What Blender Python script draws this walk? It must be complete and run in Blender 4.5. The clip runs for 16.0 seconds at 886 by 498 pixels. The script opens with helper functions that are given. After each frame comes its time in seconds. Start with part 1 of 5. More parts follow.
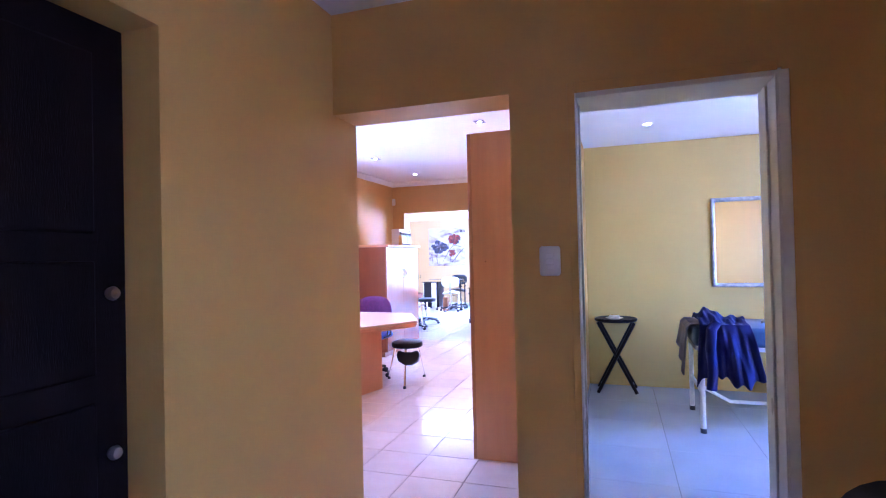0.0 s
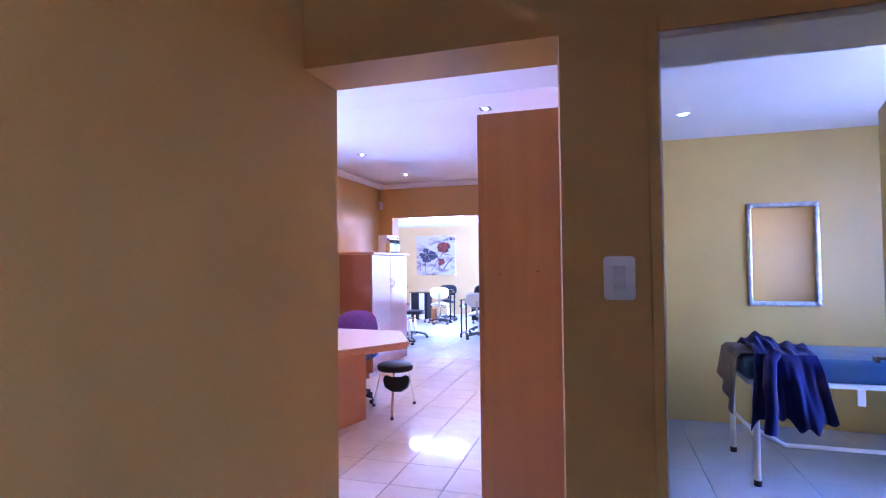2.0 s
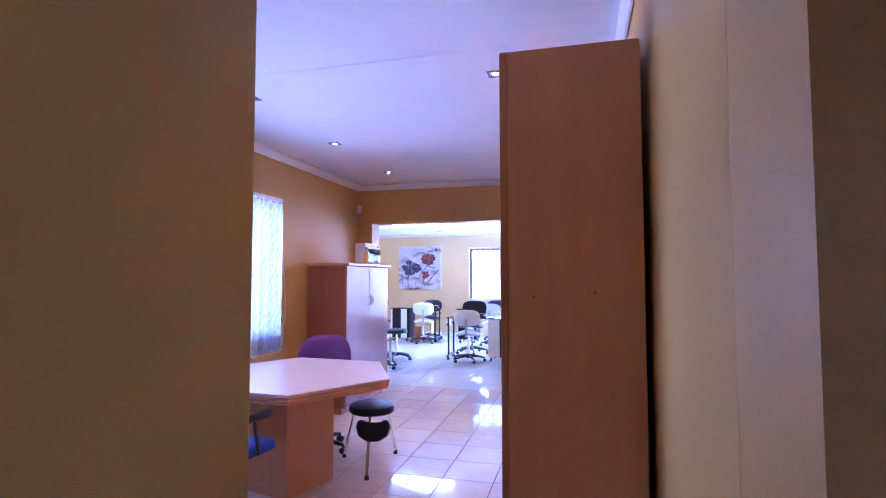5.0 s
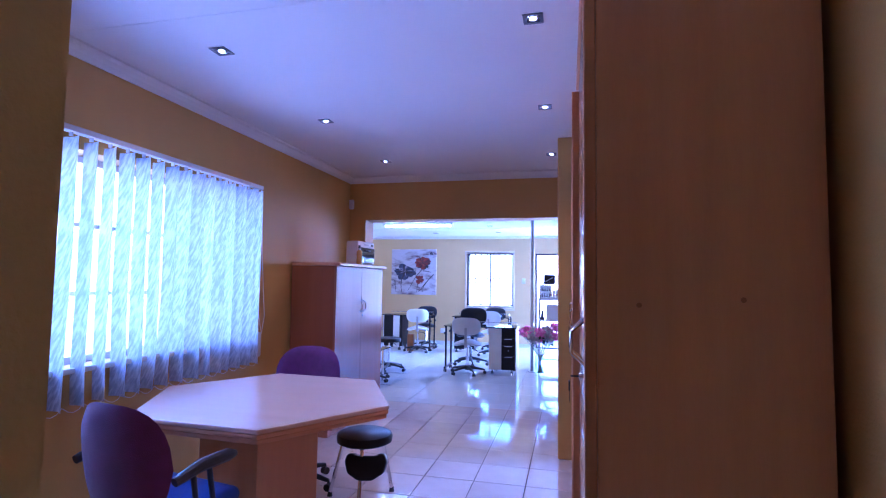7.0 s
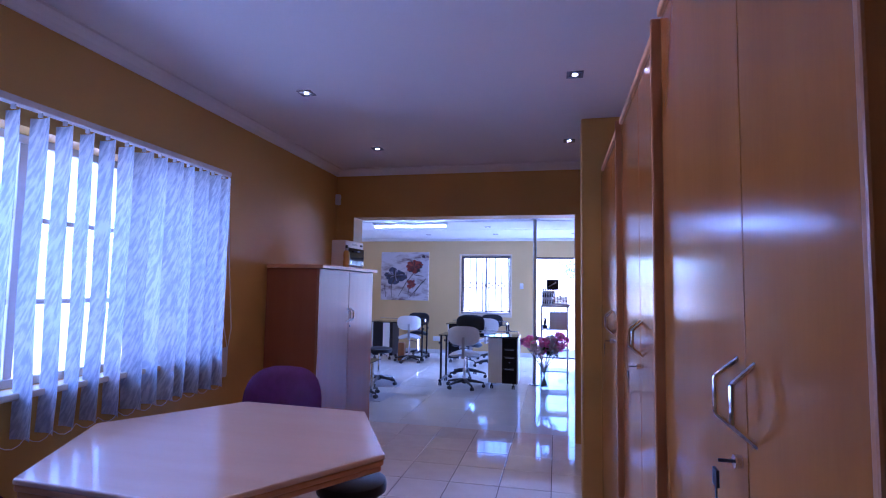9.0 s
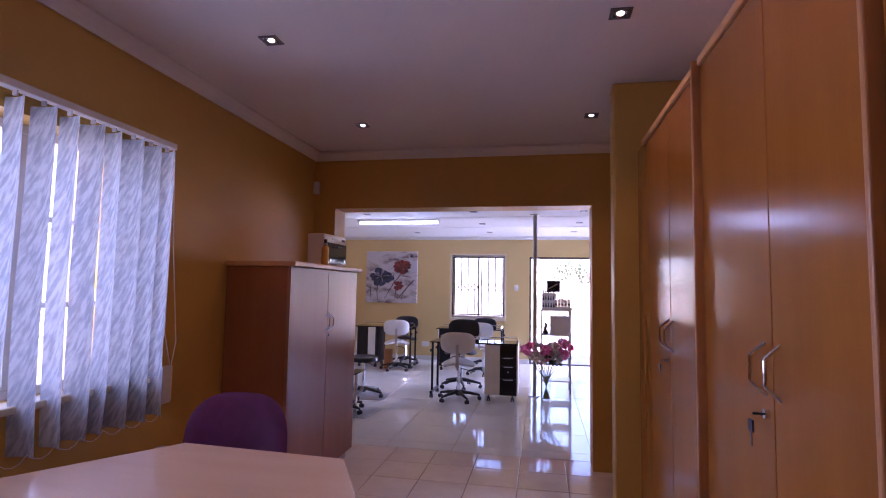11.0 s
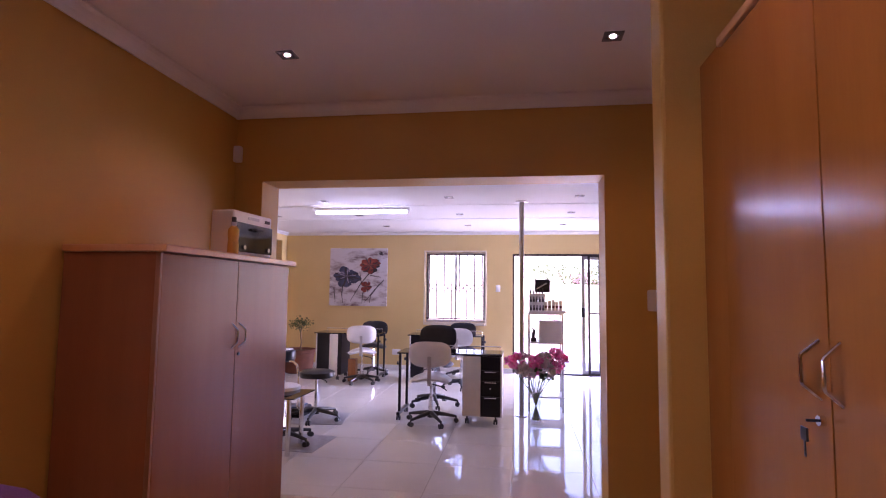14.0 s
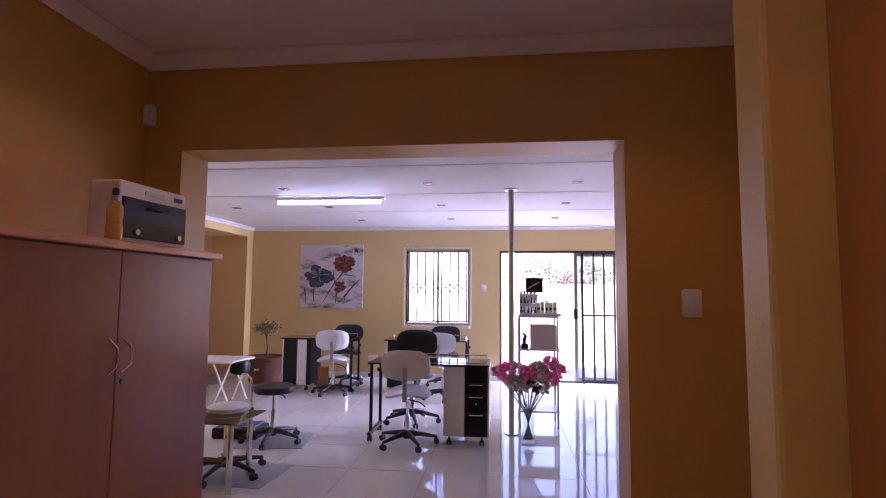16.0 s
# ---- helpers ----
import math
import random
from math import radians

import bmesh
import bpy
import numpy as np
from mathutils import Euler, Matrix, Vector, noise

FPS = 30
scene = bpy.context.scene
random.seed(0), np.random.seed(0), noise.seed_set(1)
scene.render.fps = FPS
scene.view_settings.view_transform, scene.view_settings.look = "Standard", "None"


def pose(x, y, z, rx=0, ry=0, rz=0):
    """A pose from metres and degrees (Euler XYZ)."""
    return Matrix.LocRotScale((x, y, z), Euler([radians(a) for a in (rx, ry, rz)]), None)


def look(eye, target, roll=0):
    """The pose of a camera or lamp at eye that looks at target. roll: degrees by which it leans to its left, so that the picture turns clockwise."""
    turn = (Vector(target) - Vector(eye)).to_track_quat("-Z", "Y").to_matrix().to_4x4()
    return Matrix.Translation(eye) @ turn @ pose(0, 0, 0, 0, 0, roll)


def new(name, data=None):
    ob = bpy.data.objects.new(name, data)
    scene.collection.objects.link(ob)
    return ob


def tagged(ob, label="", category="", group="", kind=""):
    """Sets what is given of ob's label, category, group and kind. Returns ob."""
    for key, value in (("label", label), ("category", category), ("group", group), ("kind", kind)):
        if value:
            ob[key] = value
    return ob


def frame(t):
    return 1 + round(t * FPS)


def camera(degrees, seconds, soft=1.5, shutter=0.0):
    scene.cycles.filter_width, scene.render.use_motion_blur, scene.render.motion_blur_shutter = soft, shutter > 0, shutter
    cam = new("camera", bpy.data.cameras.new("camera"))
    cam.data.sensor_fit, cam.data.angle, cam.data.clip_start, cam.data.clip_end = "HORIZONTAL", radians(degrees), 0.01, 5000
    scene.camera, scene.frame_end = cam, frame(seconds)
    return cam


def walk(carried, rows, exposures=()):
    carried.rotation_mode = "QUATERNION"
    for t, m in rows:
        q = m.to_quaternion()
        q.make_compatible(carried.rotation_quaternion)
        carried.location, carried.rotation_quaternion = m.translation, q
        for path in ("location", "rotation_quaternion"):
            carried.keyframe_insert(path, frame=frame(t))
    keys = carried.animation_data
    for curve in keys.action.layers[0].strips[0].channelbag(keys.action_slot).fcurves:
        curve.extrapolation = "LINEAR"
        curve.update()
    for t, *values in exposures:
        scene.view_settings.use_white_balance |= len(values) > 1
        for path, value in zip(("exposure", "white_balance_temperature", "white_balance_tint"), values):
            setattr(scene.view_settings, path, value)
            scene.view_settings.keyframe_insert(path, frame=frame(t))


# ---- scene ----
cam = camera(80.8, 16.0, 1.15)
PATH = [
    (0, (1.588, -0.294, 1.392), (0.955, 1.603, 1.417), -1.3),
    (0.5, (1.496, -0.115, 1.399), (0.878, 1.787, 1.429), -1.1),
    (1, (1.412, 0.039, 1.395), (0.807, 1.945, 1.436), -0.9),
    (1.5, (1.329, 0.215, 1.403), (0.738, 2.125, 1.452), -0.7),
    (2, (1.261, 0.375, 1.405), (0.684, 2.289, 1.462), -0.6),
    (2.5, (1.185, 0.546, 1.407), (0.622, 2.464, 1.474), -0.5),
    (3, (1.126, 0.694, 1.412), (0.577, 2.616, 1.487), -0.4),
    (3.5, (1.062, 0.843, 1.409), (0.526, 2.768, 1.494), -0.3),
    (4, (1.013, 1.0, 1.417), (0.488, 2.928, 1.509), -0.4),
    (6.5, (0.673, 1.798, 1.395), (0.194, 3.735, 1.521), 0.7),
    (7, (0.594, 1.954, 1.387), (0.124, 3.893, 1.517), 0.8),
    (7.5, (0.522, 2.116, 1.391), (0.063, 4.058, 1.526), 0.8),
    (8, (0.458, 2.251, 1.385), (0.011, 4.196, 1.523), 0.7),
    (8.5, (0.401, 2.415, 1.394), (-0.036, 4.361, 1.538), 0.8),
    (11, (0.104, 3.252, 1.401), (-0.267, 5.211, 1.555), 1.0),
    (11.5, (0.082, 3.426, 1.381), (-0.275, 5.388, 1.538), 0.8),
    (12, (0.055, 3.625, 1.388), (-0.289, 5.589, 1.547), 0.8),
    (12.5, (0.038, 3.8, 1.388), (-0.288, 5.766, 1.549), 0.8),
    (13, (0.047, 3.996, 1.389), (-0.266, 5.964, 1.552), 0.7),
    (13.5, (0.046, 4.167, 1.379), (-0.258, 6.137, 1.544), 0.7),
    (14, (-0.001, 4.373, 1.381), (-0.292, 6.345, 1.545), 0.7),
    (14.5, (-0.032, 4.56, 1.387), (-0.309, 6.534, 1.55), 0.6),
    (15, (-0.03, 4.763, 1.39), (-0.292, 6.739, 1.554), 0.5),
    (15.5, (-0.023, 4.943, 1.389), (-0.27, 6.921, 1.552), 0.4),
    (16, (-0.049, 5.13, 1.385), (-0.282, 7.109, 1.55), 0.5),
]
EXPOSURES = [(0, 5.75, 4180, 41), (1.5, 5.35, 4150, 43), (3.5, 5.08, 4200, 45), (4.2, 4.95, 4200, 46), (6.5, 4.12, 3950, 44), (7, 3.95, 3850, 44), (8.5, 3.25, 3950, 44), (11, 2.95, 5550, 53),
             (12.5, 3.25, 5950, 62), (14, 3.35, 6050, 62), (16, 3.0, 5850, 57)]
walk(cam, [(t, look(e, g, r)) for t, e, g, r in PATH], EXPOSURES)

# ---- sky, sun and daylight ----
world = bpy.data.worlds.new("world")
scene.world = world
world.use_nodes = True
wn, wl = world.node_tree.nodes, world.node_tree.links
sky = wn.new("ShaderNodeTexSky")
sky.sky_type, sky.sun_disc = "NISHITA", False
sky.sun_elevation, sky.sun_rotation = radians(61.6), radians(157)
wn["Background"].inputs[1].default_value = 0.14
wl.new(sky.outputs[0], wn["Background"].inputs[0])
sun = new("sun", bpy.data.lights.new("sun", "SUN"))
sun.data.energy, sun.data.angle, sun.data.color = 3.2, radians(0.5), (1, 0.95, 0.87)
sun.matrix_world = look((2.5, -6, 12), (0, 0, 0))


def daylight(name, eye, target, w, h, watts, color=(0.86, 0.93, 1.0)):
    """Sky light in an opening; also the hall's added fill lamp."""
    lamp = new(name, bpy.data.lights.new(name, "AREA"))
    lamp.data.shape, lamp.data.size, lamp.data.size_y = "RECTANGLE", w, h
    lamp.data.energy, lamp.data.color = watts, color
    lamp.matrix_world = look(eye, target)
    return lamp


daylight("daylight_office", (-2.30, 4.45, 1.5), (0, 4.45, 1.45), 2.3, 1.3, 3.0, (0.72, 0.84, 1.0))
daylight("daylight_treatment", (4.32, 3.6, 1.5), (0, 3.6, 1.4), 1.6, 1.2, 0.50, (0.52, 0.71, 1.0))
# Weak warm fill lamp in an added, unseen slot; no doorway known there.
daylight("fill_hall", (3.52, -0.6, 1.4), (0, -0.2, 1.3), 0.34, 1.9, 0.010, (1.0, 0.80, 0.40))
# Extra light in the door's unseen end, aimed along the salon, off the office.
door_sky = daylight("daylight_door", (2.62, 13.62, 1.05), (-3.2, 12.3, 0.6), 0.8, 1.9, 23, (0.76, 0.89, 1.0))
door_sky.data.spread = radians(84)


# ---- materials ----
def material(name, a, b=None, rough=0.5, metal=0.0, scale=6.0, bump=0.0, bump_scale=60.0, stretch=(1, 1, 1),
             spread=0.35, coat=0.0, vary=0.0, rough_vary=0.06, specular=0.5, sheen=0.0):
    """A surface of two near colours mixed by large and fine noise, with fine relief."""
    b = b or tuple(c * 0.86 for c in a)
    m = bpy.data.materials.new(name)
    m.use_nodes = True
    n, l = m.node_tree.nodes, m.node_tree.links
    p = n["Principled BSDF"]
    p.inputs["Metallic"].default_value = metal
    p.inputs["Coat Weight"].default_value = coat
    p.inputs["Coat Roughness"].default_value = 0.06
    p.inputs["Specular IOR Level"].default_value = specular
    p.inputs["Sheen Weight"].default_value = sheen
    co, mp = n.new("ShaderNodeTexCoord"), n.new("ShaderNodeMapping")
    mp.inputs["Scale"].default_value = stretch
    l.new(co.outputs["Object"], mp.inputs["Vector"])
    big, fine = n.new("ShaderNodeTexNoise"), n.new("ShaderNodeTexNoise")
    big.inputs["Scale"].default_value, big.inputs["Detail"].default_value = scale, 5
    fine.inputs["Scale"].default_value, fine.inputs["Detail"].default_value = bump_scale, 4
    l.new(mp.outputs[0], big.inputs["Vector"])
    l.new(mp.outputs[0], fine.inputs["Vector"])
    ramp = n.new("ShaderNodeMapRange")
    ramp.inputs[1].default_value, ramp.inputs[2].default_value = 0.5 - spread / 2, 0.5 + spread / 2
    half = n.new("ShaderNodeMath")
    half.operation, half.inputs[1].default_value = "MULTIPLY_ADD", 0.3
    sub = n.new("ShaderNodeMath")
    sub.operation, sub.inputs[1].default_value = "SUBTRACT", 0.15
    l.new(fine.outputs["Fac"], half.inputs[0])
    l.new(big.outputs["Fac"], half.inputs[2])
    l.new(half.outputs[0], sub.inputs[0])
    l.new(sub.outputs[0], ramp.inputs[0])
    mix = n.new("ShaderNodeMix")
    mix.data_type = "RGBA"
    mix.inputs[6].default_value, mix.inputs[7].default_value = (*a, 1), (*b, 1)
    l.new(ramp.outputs[0], mix.inputs[0])
    out = mix.outputs[2]
    if vary:
        info, hue = n.new("ShaderNodeObjectInfo"), n.new("ShaderNodeHueSaturation")
        rng = n.new("ShaderNodeMapRange")
        rng.inputs[3].default_value, rng.inputs[4].default_value = 1 - vary, 1 + vary
        l.new(info.outputs["Random"], rng.inputs[0])
        l.new(rng.outputs[0], hue.inputs["Value"])
        l.new(out, hue.inputs["Color"])
        out = hue.outputs[0]
    l.new(out, p.inputs["Base Color"])
    rr = n.new("ShaderNodeMapRange")
    rr.inputs[3].default_value, rr.inputs[4].default_value = max(0.02, rough - rough_vary), min(1, rough + rough_vary)
    l.new(big.outputs["Fac"], rr.inputs[0])
    l.new(rr.outputs[0], p.inputs["Roughness"])
    if bump:
        bp = n.new("ShaderNodeBump")
        bp.inputs["Strength"].default_value, bp.inputs["Distance"].default_value = bump, 0.004
        l.new(fine.outputs["Fac"], bp.inputs["Height"])
        l.new(bp.outputs[0], p.inputs["Normal"])
    return m


def glass_material(name, tint=(0.95, 0.98, 0.98), rough=0.0):
    m = bpy.data.materials.new(name)
    m.use_nodes = True
    p = m.node_tree.nodes["Principled BSDF"]
    p.inputs["Base Color"].default_value = (*tint, 1)
    p.inputs["Transmission Weight"].default_value = 1
    p.inputs["Roughness"].default_value, p.inputs["IOR"].default_value = rough, 1.45
    return m


def glow_material(name, color, strength):
    m = bpy.data.materials.new(name)
    m.use_nodes = True
    p = m.node_tree.nodes["Principled BSDF"]
    p.inputs["Base Color"].default_value = (0.8, 0.8, 0.8, 1)
    p.inputs["Emission Color"].default_value = (*color, 1)
    p.inputs["Emission Strength"].default_value = strength
    return m


M = {}
M["wall"] = material("mustard_wall_paint", (0.615, 0.362, 0.070), (0.555, 0.312, 0.057), 0.42, scale=1.3, bump=0.25, bump_scale=150, spread=0.6, rough_vary=0.1)
M["treatment_wall"] = material("olive_yellow_wall_paint", (0.56, 0.40, 0.10), (0.50, 0.35, 0.083), 0.42, scale=1.3, bump=0.25, bump_scale=150, spread=0.6, rough_vary=0.1)
M["salon_wall"] = material("pale_yellow_wall_paint", (0.72, 0.535, 0.235), (0.66, 0.48, 0.20), 0.45, scale=1.3, bump=0.25, bump_scale=150, spread=0.6)
M["ceiling"] = material("white_ceiling_paint", (0.80, 0.79, 0.78), (0.74, 0.73, 0.72), 0.6, scale=1.0, bump=0.12, bump_scale=90, spread=0.6)
M["trim"] = material("white_gloss_paint", (0.78, 0.77, 0.75), (0.70, 0.68, 0.66), 0.3, scale=4, bump=0.1)
M["tile"] = material("blush_glazed_tile", (0.78, 0.67, 0.585), (0.70, 0.58, 0.50), 0.07, scale=7, vary=0.05, spread=0.5, bump=0.02, rough_vary=0.05)
M["porcelain"] = material("polished_porcelain_tile", (0.77, 0.76, 0.75), (0.71, 0.70, 0.69), 0.04, scale=3, vary=0.03, spread=0.6, rough_vary=0.03)
M["grout"] = material("grey_brown_grout", (0.12, 0.09, 0.075), (0.09, 0.07, 0.06), 0.85, bump=0.3)
M["grout_pale"] = material("pale_grout", (0.36, 0.33, 0.30), (0.29, 0.27, 0.25), 0.8, bump=0.2)
M["beech"] = material("beech_laminate", (0.70, 0.36, 0.145), (0.61, 0.29, 0.105), 0.34, scale=2.2, stretch=(6, 6, 0.5), bump=0.05, bump_scale=40, coat=0.15, spread=0.6)
M["door_veneer"] = material("lacquered_beech_door", (0.41, 0.146, 0.021), (0.31, 0.102, 0.014), 0.17, specular=0.34, scale=1.6, stretch=(4, 4, 0.4), bump=0.0, bump_scale=30, coat=0.0, spread=0.7, rough_vary=0.03)
M["cabinet"] = material("red_beech_laminate", (0.35, 0.128, 0.048), (0.29, 0.10, 0.037), 0.24, specular=0.20, scale=2.0, stretch=(5, 5, 0.4), bump=0.0, bump_scale=40, coat=0.0, rough_vary=0.0, spread=0.6)
M["edge"] = material("dark_wood_edging", (0.40, 0.165, 0.056), (0.31, 0.12, 0.04), 0.35, scale=3, stretch=(5, 5, 0.4))
M["strip"] = material("reddish_beech_edging", (0.58, 0.27, 0.095), (0.48, 0.21, 0.07), 0.32, scale=3, stretch=(5, 5, 0.4))
M["tabletop"] = material("pale_beech_tabletop", (0.72, 0.50, 0.33), (0.66, 0.44, 0.28), 0.24, scale=2.5, stretch=(0.8, 5, 5), bump=0.03, coat=0.2, spread=0.6)
M["chrome"] = material("chrome", (0.75, 0.75, 0.77), (0.68, 0.68, 0.7), 0.12, 1.0, scale=10)
M["steel"] = material("brushed_steel", (0.55, 0.55, 0.57), (0.46, 0.46, 0.48), 0.3, 1.0, scale=12)
M["dull_chrome"] = material("dull_dark_chrome", (0.22, 0.22, 0.23), (0.16, 0.16, 0.17), 0.3, 1.0, scale=12)
M["black"] = material("black_plastic", (0.02, 0.02, 0.023), (0.03, 0.03, 0.034), 0.4, scale=14, bump=0.1)
M["black_board"] = material("black_laminate", (0.010, 0.008, 0.011), (0.016, 0.013, 0.016), 0.3, scale=5, specular=0.25)
M["vinyl"] = material("black_vinyl", (0.012, 0.012, 0.016), (0.02, 0.02, 0.025), 0.36, specular=0.35, scale=9, bump=0.15, bump_scale=120)
M["white_vinyl"] = material("white_vinyl", (0.76, 0.76, 0.78), (0.70, 0.70, 0.72), 0.35, scale=8, bump=0.08)
M["white"] = material("white_plastic", (0.78, 0.77, 0.76), (0.72, 0.71, 0.70), 0.35, scale=8)
M["purple"] = material("purple_wool", (0.13, 0.008, 0.078), (0.095, 0.006, 0.058), 0.9, scale=20, bump=0.6, bump_scale=260, sheen=0.3)
M["blue"] = material("royal_blue_wool", (0.012, 0.05, 0.32), (0.01, 0.036, 0.25), 0.9, scale=20, bump=0.5, bump_scale=260, sheen=0.2)
M["iron"] = material("dark_painted_iron", (0.035, 0.025, 0.024), (0.05, 0.035, 0.032), 0.4, 0.3, scale=12)
M["dark_wood"] = material("black_brown_door_wood", (0.006, 0.004, 0.005), (0.010, 0.006, 0.006), 0.6, scale=2, stretch=(8, 8, 0.6), bump=0.2, specular=0.05)
M["mirror"] = material("mirror_silver", (0.9, 0.9, 0.9), (0.89, 0.89, 0.89), 0.02, 1.0, rough_vary=0.0)
M["silver"] = material("silver_gilt_frame", (0.55, 0.55, 0.56), (0.36, 0.36, 0.38), 0.35, 0.85, scale=25, bump=0.4)
M["glass"] = glass_material("clear_glass")
tg = bpy.data.materials.new("thin_vase_glass")
tg.use_nodes = True
n, l = tg.node_tree.nodes, tg.node_tree.links
clear, shine, both = n.new("ShaderNodeBsdfTransparent"), n.new("ShaderNodeBsdfGlossy"), n.new("ShaderNodeMixShader")
clear.inputs[0].default_value = (0.95, 0.97, 0.98, 1)
shine.inputs["Roughness"].default_value = 0.02
both.inputs[0].default_value = 0.12
l.new(clear.outputs[0], both.inputs[1])
l.new(shine.outputs[0], both.inputs[2])
l.new(both.outputs[0], n["Material Output"].inputs[0])
M["thin_glass"] = tg
M["blue_tile"] = material("blue_grey_porcelain_tile", (0.44, 0.47, 0.52), (0.38, 0.41, 0.46), 0.16, scale=3, vary=0.03, spread=0.6)
M["dark_glass"] = material("black_tinted_glass", (0.012, 0.013, 0.016), (0.016, 0.017, 0.02), 0.04, scale=3, rough_vary=0.01)
M["bulb"] = glow_material("downlight_bulb", (1.0, 0.93, 0.82), 2.4)
M["bulb_cool"] = glow_material("cool_downlight_bulb", (0.8, 0.88, 1.0), 1.2)
M["tube"] = glow_material("fluorescent_tube", (0.66, 0.83, 1.0), 3.2)
M["terracotta"] = material("terracotta", (0.19, 0.066, 0.036), (0.14, 0.048, 0.027), 0.75, scale=8, bump=0.3)
M["concrete"] = material("pale_paving", (0.46, 0.43, 0.39), (0.38, 0.35, 0.31), 0.85, scale=2, bump=0.4)
M["stem"] = material("pale_green_stems", (0.17, 0.26, 0.09), (0.12, 0.19, 0.06), 0.45, scale=30)
M["leaf"] = material("green_leaves", (0.035, 0.06, 0.016), (0.07, 0.10, 0.024), 0.5, scale=30)
M["bark"] = material("grey_brown_bark", (0.13, 0.085, 0.05), (0.09, 0.06, 0.035), 0.85, scale=20, bump=0.6)
M["petal"] = material("magenta_petals", (0.80, 0.09, 0.36), (0.86, 0.42, 0.58), 0.6, scale=30, vary=0.2)
M["petal_white"] = material("cream_petals", (0.72, 0.66, 0.60), (0.66, 0.58, 0.50), 0.6, scale=30)
M["gold"] = material("honey_gold_liquid", (0.72, 0.42, 0.08), (0.62, 0.34, 0.06), 0.25, scale=6)
M["cream"] = material("cream_window_reveal", (0.74, 0.66, 0.50), (0.68, 0.60, 0.45), 0.5, scale=3, bump=0.15)
M["blue_vinyl"] = material("blue_grey_vinyl", (0.05, 0.10, 0.20), (0.035, 0.075, 0.16), 0.35, scale=6, bump=0.1)
M["navy"] = material("navy_fleece", (0.007, 0.007, 0.11), (0.005, 0.005, 0.07), 0.95, scale=12, bump=0.8, bump_scale=180, sheen=0.1)
M["grey_cloth"] = material("grey_towel", (0.17, 0.14, 0.15), (0.13, 0.105, 0.115), 0.95, scale=14, bump=0.6, bump_scale=200)


def let_light_through(m, share):
    """Thin petals and leaves pass part of the light that falls on their back."""
    n, l = m.node_tree.nodes, m.node_tree.links
    p = n["Principled BSDF"]
    tr, mx = n.new("ShaderNodeBsdfTranslucent"), n.new("ShaderNodeMixShader")
    mx.inputs[0].default_value = share
    l.new(p.inputs["Base Color"].links[0].from_socket, tr.inputs[0])
    l.new(p.outputs[0], mx.inputs[1])
    l.new(tr.outputs[0], mx.inputs[2])
    l.new(mx.outputs[0], n["Material Output"].inputs[0])


for key in ("petal", "petal_white", "leaf", "stem"):
    let_light_through(M[key], 0.45)


# ---- mesh helpers ----
def part(name, bm, mat, parent=None, label="", smooth=False):
    """Links a bmesh as one mesh object under a thing or a part."""
    bmesh.ops.recalc_face_normals(bm, faces=bm.faces[:])
    me = bpy.data.meshes.new(name)
    if smooth:
        for f in bm.faces:
            f.smooth = True
        for e in bm.edges:
            if len(e.link_faces) == 2 and e.calc_face_angle(0) > 0.6:
                e.smooth = False
    bm.to_mesh(me)
    bm.free()
    me.materials.append(mat)
    ob = new(name, me)
    ob.parent = parent
    if label:
        ob["label"] = label
    return ob


def thing(name, label, category, m=None, group=""):
    ob = new(name)
    ob.empty_display_size = 0.1
    if m is not None:
        ob.matrix_basis = m
    return tagged(ob, label, category, group)


def box(bm, x0, y0, z0, x1, y1, z1, bevel=0.0, seg=2, m=None):
    g = bmesh.ops.create_cube(bm, size=1, matrix=Matrix.Translation(((x0 + x1) / 2, (y0 + y1) / 2, (z0 + z1) / 2)) @ Matrix.Diagonal((abs(x1 - x0), abs(y1 - y0), abs(z1 - z0), 1)))
    vs = g["verts"]
    if bevel:
        es = list({e for v in vs for e in v.link_edges})
        r = bmesh.ops.bevel(bm, geom=es, offset=bevel, segments=seg, affect="EDGES", profile=0.5)
        vs = list({v for f in r["faces"] for v in f.verts} | {v for v in vs if v.is_valid})
        seen, todo = set(vs), list(vs)
        while todo:
            v = todo.pop()
            for e in v.link_edges:
                o = e.other_vert(v)
                if o not in seen:
                    seen.add(o)
                    todo.append(o)
        vs = list(seen)
    if m is not None:
        bmesh.ops.transform(bm, matrix=m, verts=vs)
    return vs


def boxes(*items, bevel=0.0, seg=2):
    bm = bmesh.new()
    for it in items:
        box(bm, *it, bevel=bevel, seg=seg)
    return bm


def pipe(bm, pts, r, seg=10, cap=True):
    """A round bar along points; r may be one radius or one for each point."""
    pts = [Vector(p) for p in pts]
    rs = r if isinstance(r, (list, tuple)) else [r] * len(pts)
    rings, prev = [], None
    for i, p in enumerate(pts):
        d = (pts[min(i + 1, len(pts) - 1)] - pts[max(i - 1, 0)]).normalized()
        if prev is None:
            u = d.orthogonal().normalized()
        else:
            u = (prev - d * prev.dot(d)).normalized()
        prev, w = u, d.cross(u)
        rings.append([bm.verts.new(p + (u * math.cos(a) + w * math.sin(a)) * rs[i]) for a in (2 * math.pi * k / seg for k in range(seg))])
    for a, b in zip(rings, rings[1:]):
        for k in range(seg):
            bm.faces.new((a[k], a[(k + 1) % seg], b[(k + 1) % seg], b[k]))
    if cap:
        bm.faces.new(rings[0][::-1])
        bm.faces.new(rings[-1])


def pipes(*items, seg=10):
    bm = bmesh.new()
    for pts, r in items:
        pipe(bm, pts, r, seg)
    return bm


